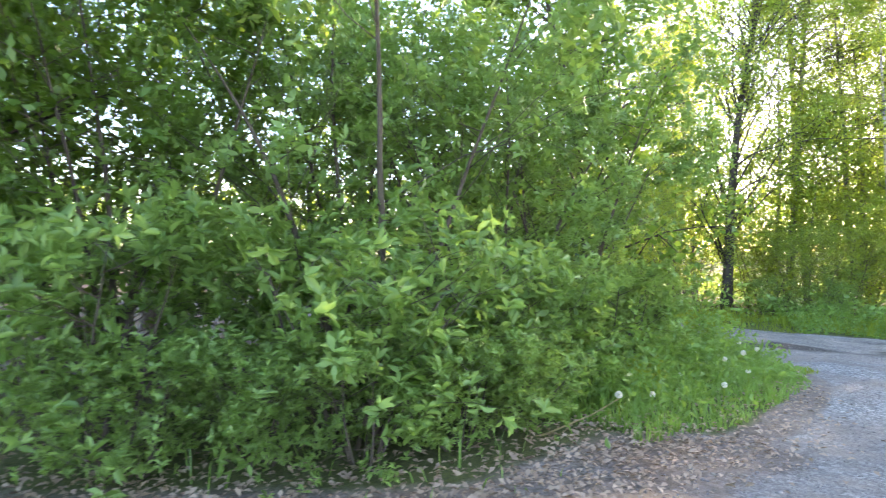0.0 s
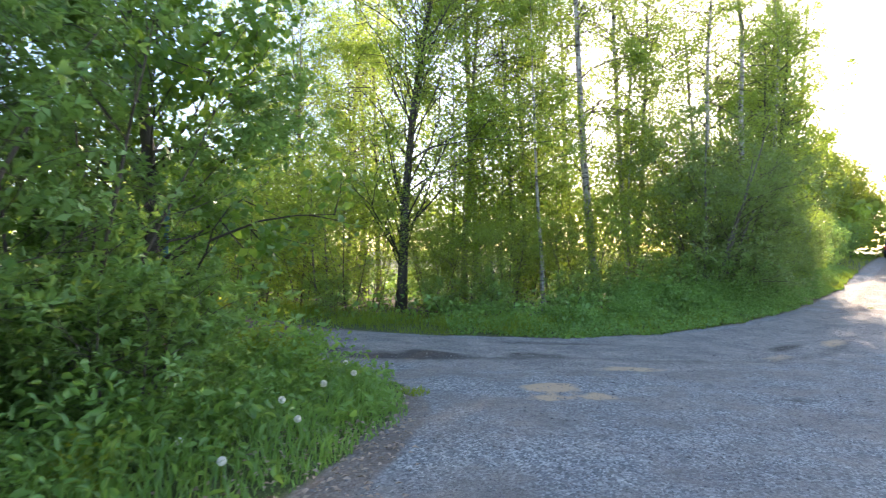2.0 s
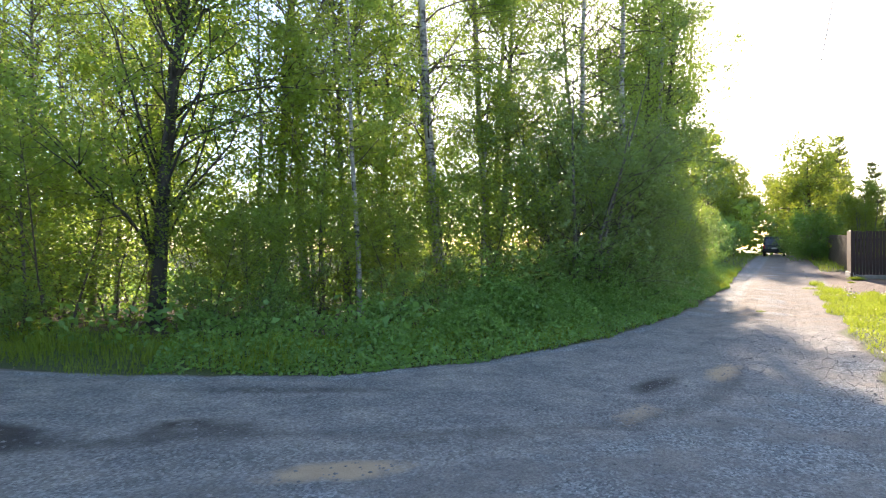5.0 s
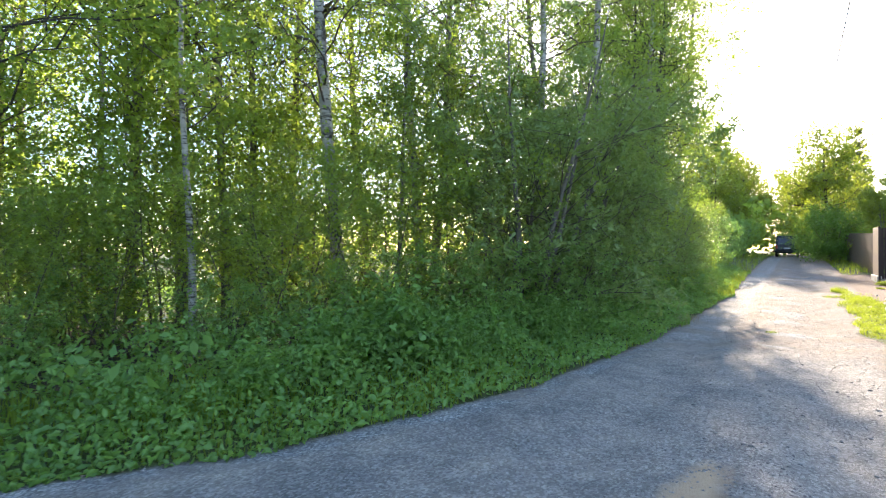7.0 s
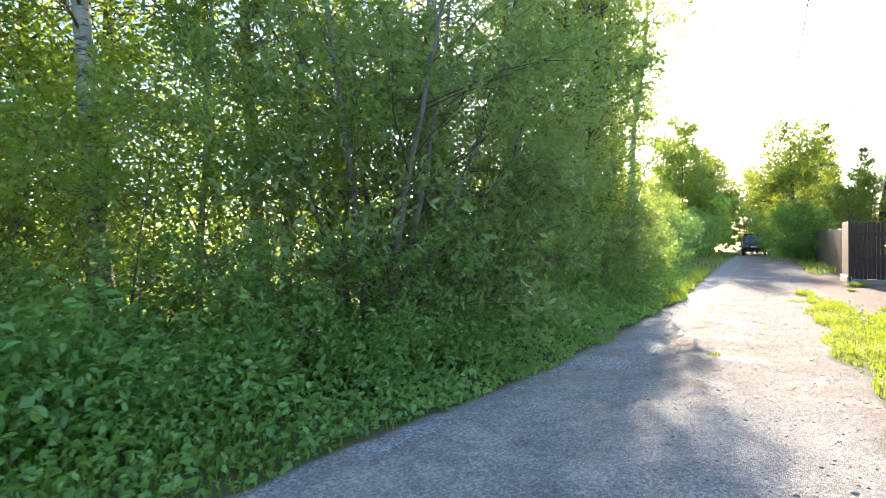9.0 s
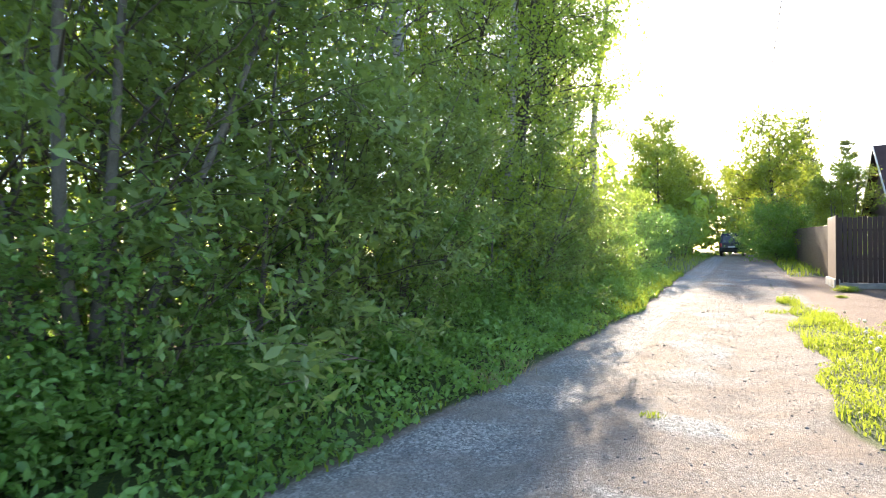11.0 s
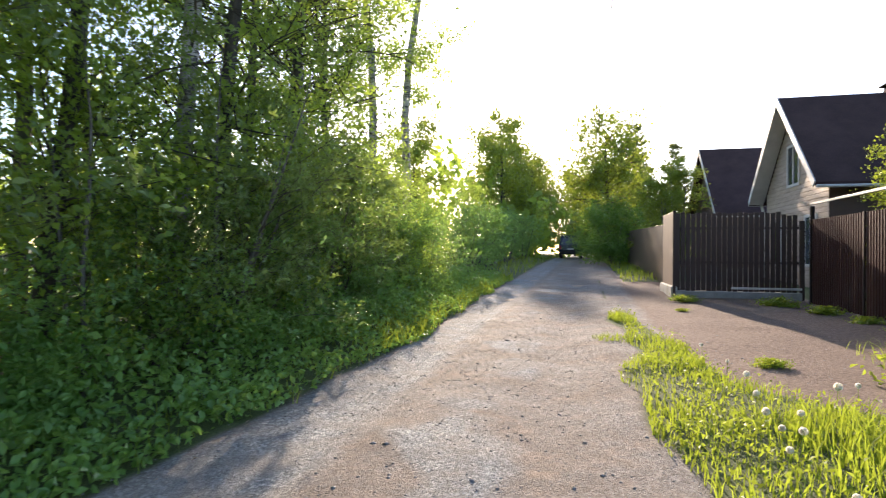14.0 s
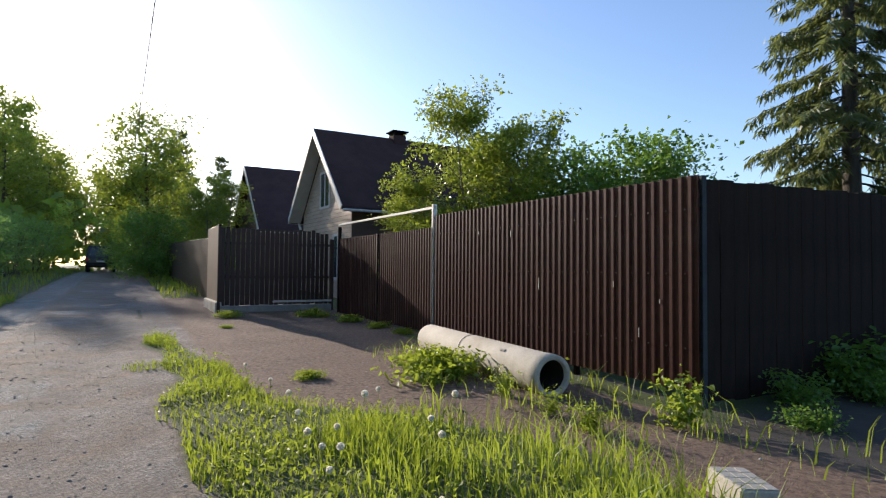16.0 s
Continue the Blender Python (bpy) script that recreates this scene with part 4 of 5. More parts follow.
# ---- houses ----
def gable_house(name, label, ridge, half, length, ridge_z, eave_z, detail=True):
    """A gabled house: origin under the front of the ridge, the ridge runs along +x, the gable faces -x."""
    root = thing(name, label, "house", "houses behind the fences")
    wall_half, drop, over = half - 0.45, (ridge_z - eave_z) / half, 0.5
    zt = ridge_z - 0.18

    def gable(x):
        t = 0.14
        e = zt - drop * wall_half
        v = [(x + dx, y, z) for dx in (0, t) for y, z in ((-wall_half, -0.3), (wall_half, -0.3), (wall_half, e), (0, zt), (-wall_half, e))]
        return mesh_of("gable_wall", v, [(4, 3, 2, 1, 0), (5, 6, 7, 8, 9), (0, 1, 6, 5), (1, 2, 7, 6), (2, 3, 8, 7), (3, 4, 9, 8), (4, 0, 5, 9)], SIDING_DARK)

    part("gable_wall", gable(over), SIDING, root)
    part("gable_wall", gable(length - over - 0.14), SIDING, root)
    for sgn in (-1, 1):
        y = sgn * wall_half
        part("side_wall", boxed(over + 0.14, length - over - 0.14, min(y, y - sgn * 0.14), max(y, y - sgn * 0.14), -0.3, zt - drop * wall_half), SIDING_DARK, root)
        v = []
        for x in (0, length):
            v += [(x, 0, ridge_z), (x, sgn * half, eave_z), (x, sgn * half, eave_z - 0.14), (x, 0, ridge_z - 0.14)]
        f = [(0, 1, 5, 4), (3, 7, 6, 2), (1, 2, 6, 5), (0, 3, 2, 1), (4, 5, 6, 7)]
        part("roof", mesh_of("roof", v, f if sgn < 0 else [tuple(reversed(a)) for a in f], ROOF), ROOF, root)
        if detail:
            sv = [(x, sgn * yy, ridge_z - drop * yy - dz) for x in (0.02, over - 0.03) for yy, dz in ((0.02, 0.145), (half - 0.05, 0.145), (half - 0.05, 0.165), (0.02, 0.165))]
            part("soffit", mesh_of("soffit", sv, [(0, 1, 5, 4), (3, 7, 6, 2), (1, 2, 6, 5), (0, 3, 2, 1), (4, 5, 6, 7), (0, 4, 7, 3)], TRIM), TRIM, root, "pale soffit boards under the gable overhang")
        bm = bmesh.new()
        slope = math.atan(drop)
        run = math.hypot(half, ridge_z - eave_z)
        box(bm, -0.035, 0.0, 0, run, -0.17, 0.03, Matrix.Translation((0, 0, ridge_z)) @ Matrix.Rotation(-slope if sgn > 0 else slope, 4, "X") @ Matrix.Diagonal((1, sgn, 1, 1)))
        part("bargeboard", bm, TRIM, root, "pale bargeboard along the gable")
        part("gutter", boxed(0.0, length, sgn * half - 0.05 + sgn * 0.05, sgn * half + 0.05 + sgn * 0.05, eave_z - 0.16, eave_z - 0.08, bevel=0.02), TRIM, root, "pale gutter under the eaves")
    if detail:
        e = zt - drop * wall_half
        z = 0.25
        while z < zt - 0.3:
            w = wall_half if z + 0.135 < e else wall_half * (zt - z - 0.14) / (zt - e)
            part("cladding_board", boxed(over - 0.024, over - 0.002, -w, w, z, z + 0.132, bevel=0.006), SIDING, root)
            z += 0.14

        def window(y0, y1, z0, z1):
            g = part("window", boxed(over - 0.035, over - 0.026, y0, y1, z0, z1), GLASS, root)
            for a in ((y0 - 0.09, y0, z0 - 0.09, z1 + 0.09), (y1, y1 + 0.09, z0 - 0.09, z1 + 0.09), (y0, y1, z1, z1 + 0.09), (y0, y1, z0 - 0.09, z0),
                      ((y0 + y1) / 2 - 0.025, (y0 + y1) / 2 + 0.025, z0, z1)):
                part("window_frame", boxed(over - 0.06, over - 0.024, *a, bevel=0.006), TRIM, g, "pale window frame")

        window(-0.5, 0.45, 3.55, 4.75)
        window(1.1, 1.9, 1.0, 2.4)
        window(-1.9, -1.1, 1.0, 2.4)
        part("downpipe", tubes("downpipe", [(np.array([(over - 0.1, half - 0.02, eave_z - 0.12), (over - 0.08, wall_half + 0.1, eave_z - 0.5), (over - 0.08, wall_half + 0.1, 0.1)]), np.full(3, 0.045))], TRIM, 8), TRIM, root, "pale downpipe at the corner")
        ch = part("chimney", boxed(3.06, 3.58, -0.26, 0.26, ridge_z - 0.5, ridge_z + 0.10, bevel=0.02), ROOF, root)
        part("chimney_cap", boxed(2.98, 3.66, -0.34, 0.34, ridge_z + 0.22, ridge_z + 0.27, bevel=0.015), SHEET_DARK, ch)
        for dx in (3.09, 3.52):
            part("cap_leg", boxed(dx, dx + 0.03, -0.25, 0.25, ridge_z + 0.10, ridge_z + 0.22), SHEET_DARK, ch)
    return root


house = gable_house("house", "gabled wooden house with a dark roof and pale trim", None, 3.2, 8.6, 6.34, 3.25)
house.matrix_basis = pose(36.1, 27.45, 0.0, 0, 0, -45)
house2 = gable_house("house", "dark-roofed house behind the first one", None, 4.4, 10, 7.35, 3.3, False)
house2.matrix_basis = pose(47.2, 38.0, 0.0, 0, 0, -45)


POST_TEAL = surface("blue_green_paint", (0.05, 0.17, 0.16), (0.08, 0.25, 0.24), 4.0, 0.5, relief=0.1, spot=(0.12, 0.09, 0.06))
# Near-black tone that paints the shade inside the concrete pipe.
PIPE_SHADE = surface("pipe_shade", (0.02, 0.018, 0.015), (0.05, 0.045, 0.04), 6.0, 0.95)


# ---- loose things ----
def concrete_pipe():
    ax, ay, bx, by = 23.78, 17.92, 26.46, 20.08
    ln = math.hypot(bx - ax, by - ay)
    root = thing("concrete_pipe", "pale weathered concrete pipe lying by the fence", "pipe", "", pose(ax, ay, float(ground_z(ax, ay)) + 0.21, 0, 0, math.degrees(math.atan2(by - ay, bx - ax))))
    seg, prof = 28, [(0.0, 0.17), (0.0, 0.215), (0.012, 0.226), (0.16, 0.226), (0.2, 0.222), (ln - 0.02, 0.222), (ln, 0.21), (ln, 0.17)]
    verts = [(x, r * math.cos(2 * math.pi * k / seg), r * math.sin(2 * math.pi * k / seg)) for x, r in prof for k in range(seg)]
    faces = [(i * seg + k, i * seg + (k + 1) % seg, ((i + 1) % len(prof)) * seg + (k + 1) % seg, ((i + 1) % len(prof)) * seg + k) for i in range(len(prof)) for k in range(seg)]
    part("pipe_body", mesh_of("pipe_body", verts, [tuple(reversed(f)) for f in faces], CONCRETE, True), CONCRETE, root)
    # Inner tube in the shade tone, as a deep hole would look.
    inner = [(x, 0.168 * math.cos(2 * math.pi * k / seg), 0.168 * math.sin(2 * math.pi * k / seg)) for x in (0.05, ln - 0.02) for k in range(seg)]
    part("shade_lining", mesh_of("shade_lining", inner, [(k, (k + 1) % seg, seg + (k + 1) % seg, seg + k) for k in range(seg)], PIPE_SHADE, True), PIPE_SHADE, root, "inside of the pipe coloured dark for its shade")
    # Added plug that stops daylight from the far end.
    part("shade_plug", mesh_of("shade_plug", [(1.2 + 0.1 * math.sin(k * 2.0), r * math.cos(2 * math.pi * k / seg), r * math.sin(2 * math.pi * k / seg)) for r in (0.169, 0.05) for k in range(seg)],
         [(k, (k + 1) % seg, seg + (k + 1) % seg, seg + k) for k in range(seg)] + [tuple(seg + k for k in range(seg))], PIPE_SHADE), PIPE_SHADE, root, "dark plug added to keep light out of the pipe")
    part("chip", boxed(0.75, 0.88, 0.10, 0.16, 0.145, 0.182, bevel=0.012), CONCRETE_DARK, root, "chipped dark spot")
    part("wire_tie", tubes("wire_tie", [(np.array([(1.9 + 0.02 * math.sin(a * 2), 0.228 * math.cos(a), 0.228 * math.sin(a)) for a in np.linspace(0.3, 2.6, 9)]), np.full(9, 0.004))], CABLE, 5), CABLE, root)
    return root


concrete_pipe()


def corner_post():
    """A thin painted steel post among the corner's shrubs."""
    root = thing("metal_post", "thin blue-green painted steel post among the shrubs", "post", "", pose(0.1, 9.9, float(ground_top(0.1, 9.9)), 1, 2, 20))
    part("tube", tubes("tube", [(np.array([(0, 0, -0.2), (0, 0, 0.9), (0, 0, 1.86)]), np.full(3, 0.03))], POST_TEAL, 12), POST_TEAL, root)
    part("cap", tubes("cap", [(np.array([(0, 0, 1.85), (0, 0, 1.875), (0, 0, 1.89)]), np.array([0.034, 0.034, 0.02]))], POST_TEAL, 12), POST_TEAL, root)
    return root


corner_post()


def concrete_block():
    root = thing("paving_block", "pale concrete paving block half sunk in grass", "block", "", pose(21.5, 16.62, float(ground_z(21.5, 16.62)) + 0.01, 4, -3, 22))
    root.scale = (0.82, 0.82, 0.82)
    part("block_body", boxed(-0.21, 0.21, -0.15, 0.15, -0.12, 0.12, bevel=0.012), CONCRETE, root)
    for i in range(4):
        for j in range(3):
            part("tile", boxed(-0.2 + i * 0.101, -0.107 + i * 0.101, -0.143 + j * 0.097, -0.053 + j * 0.097, 0.121, 0.130, bevel=0.004), CONCRETE, root)
    return root


concrete_block()


def overhead_cable():
    pts = []
    for u in np.linspace(0, 1, 30):
        s, q = 12 + 56 * u, -0.75
        x, y, _ = lane(s, q)
        pts.append((x, y, 8.4 - 1.6 * (1 - (2 * u - 1) ** 2) * 0.4))
    root = tagged(new("overhead_cable", tubes("overhead_cable", [(np.array(pts), np.full(30, 0.016))], CABLE, 6)), "thin black cable hung high along the lane", "cable")
    return root


overhead_cable()


def car():
    """A dark van-like car seen from behind: the origin on the ground under its middle, the tail towards -x."""
    x, y, _ = lane(76.8, 1.1)
    root = thing("parked_car", "dark tall car parked beside the lane", "car", "", pose(x, y, float(ground_z(x, y)), 0, 0, 45))
    prof = [(-2.2, 0.35), (-2.25, 0.7), (-2.2, 1.05), (-2.0, 1.85), (-1.85, 1.98), (0.5, 2.0), (0.9, 1.9), (1.6, 1.15), (2.25, 1.0), (2.35, 0.7), (2.3, 0.35)]
    verts, n = [], len(prof)
    for w in (-1, 1):
        verts += [(px, w * (0.95 if pz < 1.1 else 0.95 - 0.17 * (pz - 1.1) / 0.9), pz) for px, pz in prof]
    faces = [tuple(range(n)), tuple(range(2 * n - 1, n - 1, -1))] + [(i, n + i, n + (i + 1) % n, (i + 1) % n) for i in range(n)]
    body = part("body", mesh_of("body", verts, faces, CAR_PAINT), CAR_PAINT, root)
    part("rear_window", mesh_of("rear_window", [(-2.205, -0.72, 1.15), (-2.205, 0.72, 1.15), (-2.045, 0.64, 1.75), (-2.045, -0.64, 1.75), (-2.17, -0.72, 1.15), (-2.17, 0.72, 1.15), (-2.01, 0.64, 1.75), (-2.01, -0.64, 1.75)],
                               [(3, 2, 1, 0), (4, 5, 6, 7), (0, 1, 5, 4), (1, 2, 6, 5), (2, 3, 7, 6), (3, 0, 4, 7)], GLASS), GLASS, root)
    part("bumper", boxed(-2.34, -2.2, -0.92, 0.92, 0.42, 0.62, bevel=0.03), RUBBER, root)
    part("number_plate", boxed(-2.262, -2.245, -0.26, 0.26, 0.74, 0.86, bevel=0.003), PLATE, root)
    for sgn in (-1, 1):
        part("tail_lamp", boxed(-2.262, -2.15, sgn * 0.84 - 0.08, sgn * 0.84 + 0.08, 0.78, 1.1, bevel=0.02), LAMP_RED, root)
        part("side_window", boxed(-1.6, 0.7, sgn * 0.87 - 0.03, sgn * 0.87 + 0.03, 1.2, 1.75, bevel=0.02), GLASS, root)
        for wx in (-1.4, 1.4):
            bm = bmesh.new()
            bmesh.ops.create_cone(bm, cap_ends=True, segments=24, radius1=0.34, radius2=0.34, depth=0.22, matrix=Matrix.Translation((wx, sgn * 0.86, 0.34)) @ Matrix.Rotation(math.pi / 2, 4, "X"))
            bmesh.ops.bevel(bm, geom=[e for e in bm.edges if len(e.link_faces) == 2 and e.calc_face_angle() > 1], offset=0.03, segments=2, affect="EDGES")
            wheel = part("wheel", bm, RUBBER, root)
            bm = bmesh.new()
            bmesh.ops.create_cone(bm, cap_ends=True, segments=20, radius1=0.21, radius2=0.19, depth=0.235, matrix=Matrix.Translation((wx, sgn * 0.86, 0.34)) @ Matrix.Rotation(math.pi / 2, 4, "X"))
            part("rim", bm, STEEL, wheel)
    return root


car()


# ---- ground cover ----
def scatter(count, x0, x1, y0, y1, keep, rng):
    """Random places in a rectangle where keep(x, y) is over a random number in 0..1."""
    x, y = rng.uniform(x0, x1, count), rng.uniform(y0, y1, count)
    ok = keep(x, y) > rng.random(count)
    return x[ok], y[ok]


def clumps(x, y, size):
    """Slow variation in 0..1, so that plants stand in patches."""
    return 0.5 + 0.25 * (np.sin(x * 6.1 / size + 1.3 * np.sin(y * 4.2 / size)) + np.sin(y * 5.3 / size + 1.7 * np.sin(x * 3.7 / size)))


def blades(name, x, y, height, width, material, rng, lean=0.5):
    """Grass: bent, pointed blades that stand on the ground."""
    n = len(x)
    a = rng.uniform(0, 2 * np.pi, n)
    side = np.stack([np.cos(a), np.sin(a), np.zeros(n)], 1)
    b = rng.uniform(0, 2 * np.pi, n)
    h = (height * rng.uniform(0.5, 1.25, n))[:, None]
    tip = np.stack([np.cos(b), np.sin(b), np.zeros(n)], 1) * h * rng.uniform(0.1, 1.0, (n, 1)) * lean
    w = side * (width * rng.uniform(0.6, 1.3, n))[:, None] / 2
    p = np.stack([x, y, ground_top(x, y) - 0.01], 1)
    up = np.array([0, 0, 1.0])
    mid = p + up * h * 0.55 + tip * 0.3
    v = np.stack([p - w, p + w, mid + w * 0.8, p + up * h * (1 - 0.2 * lean) + tip, mid - w * 0.8], 1)
    return quad_mesh(name, v, 5, material, [(0, 1, 2, 4), (4, 2, 3)])


def island_edge(x, y):
    return signed(x, y, ISLAND)


def forest_edge(x, y):
    return signed(x, y, FOREST)


def s_of(x, y):
    return (x + y) * SQ


gr = np.random.default_rng(21)
ragged = lambda x, y: 0.22 * (clumps(x, y, 2.5) - 0.5)

x, y = scatter(90000, -3.5, 3.2, 1.5, 14, lambda x, y: np.where(island_edge(x, y) + ragged(x, y) > 0.04, np.clip(1.2 - 0.55 * island_edge(x, y), 0, 1) * (0.45 + 0.55 * clumps(x, y, 2)), 0) * np.where((y < 4.8) & (x < 1.2), 0.02, 1), gr)
tagged(new("grass_corner", blades("grass", x, y, (0.09 + 0.40 * np.clip(island_edge(x, y), 0, 1.0)) * (0.45 + 0.9 * clumps(x, y, 1.1)), 0.013, LEAF_HERB, gr, 0.95)), "long green grass on the overgrown corner", "grass", kind="stuff")

x, y = scatter(150000, -8, 12, 11.8, 27, lambda x, y: np.where(forest_edge(x, y) + ragged(x, y) > 0.02, np.clip(1.5 - 0.6 * forest_edge(x, y), 0, 1) * (0.3 + 0.7 * clumps(x, y, 1.7)), 0) * np.clip((15.5 - (s_of(x, y) - 5.5)) / 4, 0, 1), gr)
tagged(new("grass_verge", blades("grass", x, y, (0.10 + 0.18 * np.clip(forest_edge(x, y), 0, 1.0)) * (0.5 + clumps(x, y, 2.3)), 0.012, LEAF_GRASS, gr)), "green grass verge below the wood", "grass", kind="stuff")


x, y = scatter(120000, 8, 30, 12, 34, lambda x, y: np.where((forest_edge(x, y) + ragged(x, y) > -0.03) & (forest_edge(x, y) < np.where(s_of(x, y) > 31, 2.8, 0.8)), 0.45 * clumps(x, y, 1.4) + np.where(s_of(x, y) > 31, 0.45, 0), 0), gr)
tagged(new("grass_lane_verge", blades("grass", x, y, 0.17 + 0.16 * (s_of(x, y) > 31), 0.012, LEAF_GRASS, gr, 0.9)), "thin grass fringing the lane below the shrubs", "grass", kind="stuff")
x, y = scatter(60000, -2.5, 3.2, 3.5, 13, lambda x, y: np.where(island_edge(x, y) + ragged(x, y) > 0.1, clumps(x, y, 1.2) * np.clip(island_edge(x, y), 0.25, 1), 0) * np.where((y < 4.8) & (x < 1.2), 0.1, 1), gr)
c = np.stack([x, y, ground_top(x, y) + gr.uniform(0.05, 0.62, len(x)) * np.clip(0.4 + island_edge(x, y), 0, 1) * (0.35 + 0.9 * clumps(x, y, 0.9))], 1)
tagged(new("corner_herbs", leaves("corner_herbs", c, 0.08, LEAF_HERB, gr, 0.45, 1.0, True)), "mixed leafy weeds in the corner's grass", "weeds", kind="stuff")


def near_strip(x, y):
    ts = turf_side(x, y) + ragged(x, y)
    return np.where((ts > 0.03) & (np.hypot(x - 21.4, y - 16.5) > 0.42), 0.2 + 0.8 * clumps(x, y, 2.2), 0)


x, y = scatter(300000, 9, 27, 8, 26, lambda x, y: near_strip(x, y) * (s_of(x, y) < 37.5) * ((y - x) * SQ > -5.0) * np.clip(((y - x) * SQ + 3.5) / 1.0, 0.12, 1) * np.clip((s_of(x, y) - 15) / 8, 0.35, 1), gr)
q = (y - x) * SQ
tall = np.where(s_of(x, y) < 29.2, 0.10 + 0.22 * np.clip((strip_left(s_of(x, y)) - q - 0.3) / 1.6, 0, 1), 0.11)
tagged(new("grass_strip", blades("grass", x, y, tall * (0.5 + 0.95 * clumps(x, y, 1.2)), 0.011, LEAF_GRASS, gr, 0.7)), "sunlit yellow-green grass strip beside the lane", "grass", kind="stuff")
x, y = scatter(150000, 12, 26, 10, 25, lambda x, y: near_strip(x, y) * (s_of(x, y) < 37) * ((y - x) * SQ > -2.6) * clumps(x, y, 1.1), gr)
c = np.stack([x, y, ground_top(x, y) + gr.uniform(0.03, 0.17, len(x))], 1)
tagged(new("clover", leaves("clover", c, 0.045, LEAF_GRASS, gr, 0.42, 0.9)), "low sunlit broad-leaved weeds among the grass", "weeds", kind="stuff")

x, y = scatter(40000, 17, 27, 12, 22, lambda x, y: np.where(((y - x) * SQ < -3.3) & ((y - x) * SQ > -5.0) & (s_of(x, y) < 33), 0.05 + 0.4 * clumps(x, y, 0.8) ** 4, 0) * (np.hypot(x - 21.5, y - 16.5) > 0.5), gr)
tagged(new("grass_fence_foot", blades("grass", x, y, 0.12 + 0.25 * clumps(x, y, 0.8) ** 2, 0.011, LEAF_GRASS, gr, 0.8)), "thin tufts of grass on dark soil by the fence", "grass", kind="stuff")

# Far verges.
x, y = scatter(40000, 26, 62, 20, 66, lambda x, y: np.where((turf_side(x, y) > 0) & ((y - x) * SQ < -1.3) & ((y - x) * SQ > -3.2), 0.9, 0) + np.where((forest_edge(x, y) > 0) & (forest_edge(x, y) < 2.5), 0.35, 0), gr)
tagged(new("grass_far_verge", blades("grass", x, y, np.full(len(x), 0.32), 0.03, LEAF_GRASS, gr)), "grass on both verges of the far lane", "grass", kind="stuff")

# Broad-leaved herbs under the wood's edge.
x, y = scatter(640000, 4, 30, 12, 34, lambda x, y: np.where((forest_edge(x, y) + ragged(x, y) > -0.02) & (forest_edge(x, y) < 3.4), np.clip(1.25 - 0.3 * forest_edge(x, y), 0.15, 1) * (0.3 + 0.7 * clumps(x, y, 1.6)), 0) * np.clip((s_of(x, y) - 9.5) / 5, 0, 1) * np.clip(1.8 - s_of(x, y) / 32, 0.2, 1), gr)
d = forest_edge(x, y)
top = np.clip(0.10 + 0.42 * d, 0.08, 0.75) * (0.55 + 0.75 * clumps(x, y, 1.3)) * np.clip((s_of(x, y) - 11) / 7, 0.35, 1)
c = np.stack([x, y, ground_top(x, y) + top * np.sqrt(gr.uniform(0.02, 1, len(x)))], 1)
tagged(new("undergrowth", leaves("undergrowth", c, 0.07, LEAF_HERB, gr, 0.6, 0.8, True)), "dense leafy herbs along the wood's edge", "undergrowth", kind="stuff")

# Sparse plants and litter on the wood's floor.
x, y = scatter(60000, -10, 27, 14, 40, lambda x, y: np.where((forest_edge(x, y) > 0.8) & (forest_edge(x, y) < 14), 0.25 + 0.75 * clumps(x, y, 3), 0), gr)
c = np.stack([x, y, ground_top(x, y) + 0.05 + 0.6 * gr.uniform(0, 1, len(x)) ** 2], 1)
tagged(new("forest_herbs", leaves("forest_herbs", c, 0.13, LEAF_HERB, gr, 0.6, 0.9)), "scattered herbs and seedlings on the shaded wood floor", "undergrowth", kind="stuff")
x, y = scatter(100000, -4, 3, 0.5, 9, lambda x, y: np.where(np.abs(island_edge(x, y)) < 1.0, 0.45 * np.exp(-((island_edge(x, y) - 0.1) / 0.5) ** 2), 0) * np.where(y < 5.2, 1, np.where(y < 8.5, 0.25, 0.06)), gr)
c = np.stack([x, y, ground_top(x, y) + 0.03 + np.clip(island_edge(x, y), 0, 0.4) * 0.06], 1)
tagged(new("leaf_litter", leaves("leaf_litter", c, 0.05, LEAF_DRY, gr, 0.55, 4.0)), "dry brown leaves on the gravel's edge", "leaf litter", kind="stuff")
x, y = scatter(60000, -3, 30, 11, 33, lambda x, y: np.where(np.abs(forest_edge(x, y)) < 0.3, 0.35 * np.exp(-(forest_edge(x, y) / 0.14) ** 2), 0), gr)
c = np.stack([x, y, ground_top(x, y) + 0.02], 1)
tagged(new("verge_litter", leaves("verge_litter", c, 0.035, LEAF_DRY, gr, 0.4, 4.0)), "dry stalks and leaves along the verge", "leaf litter", kind="stuff")


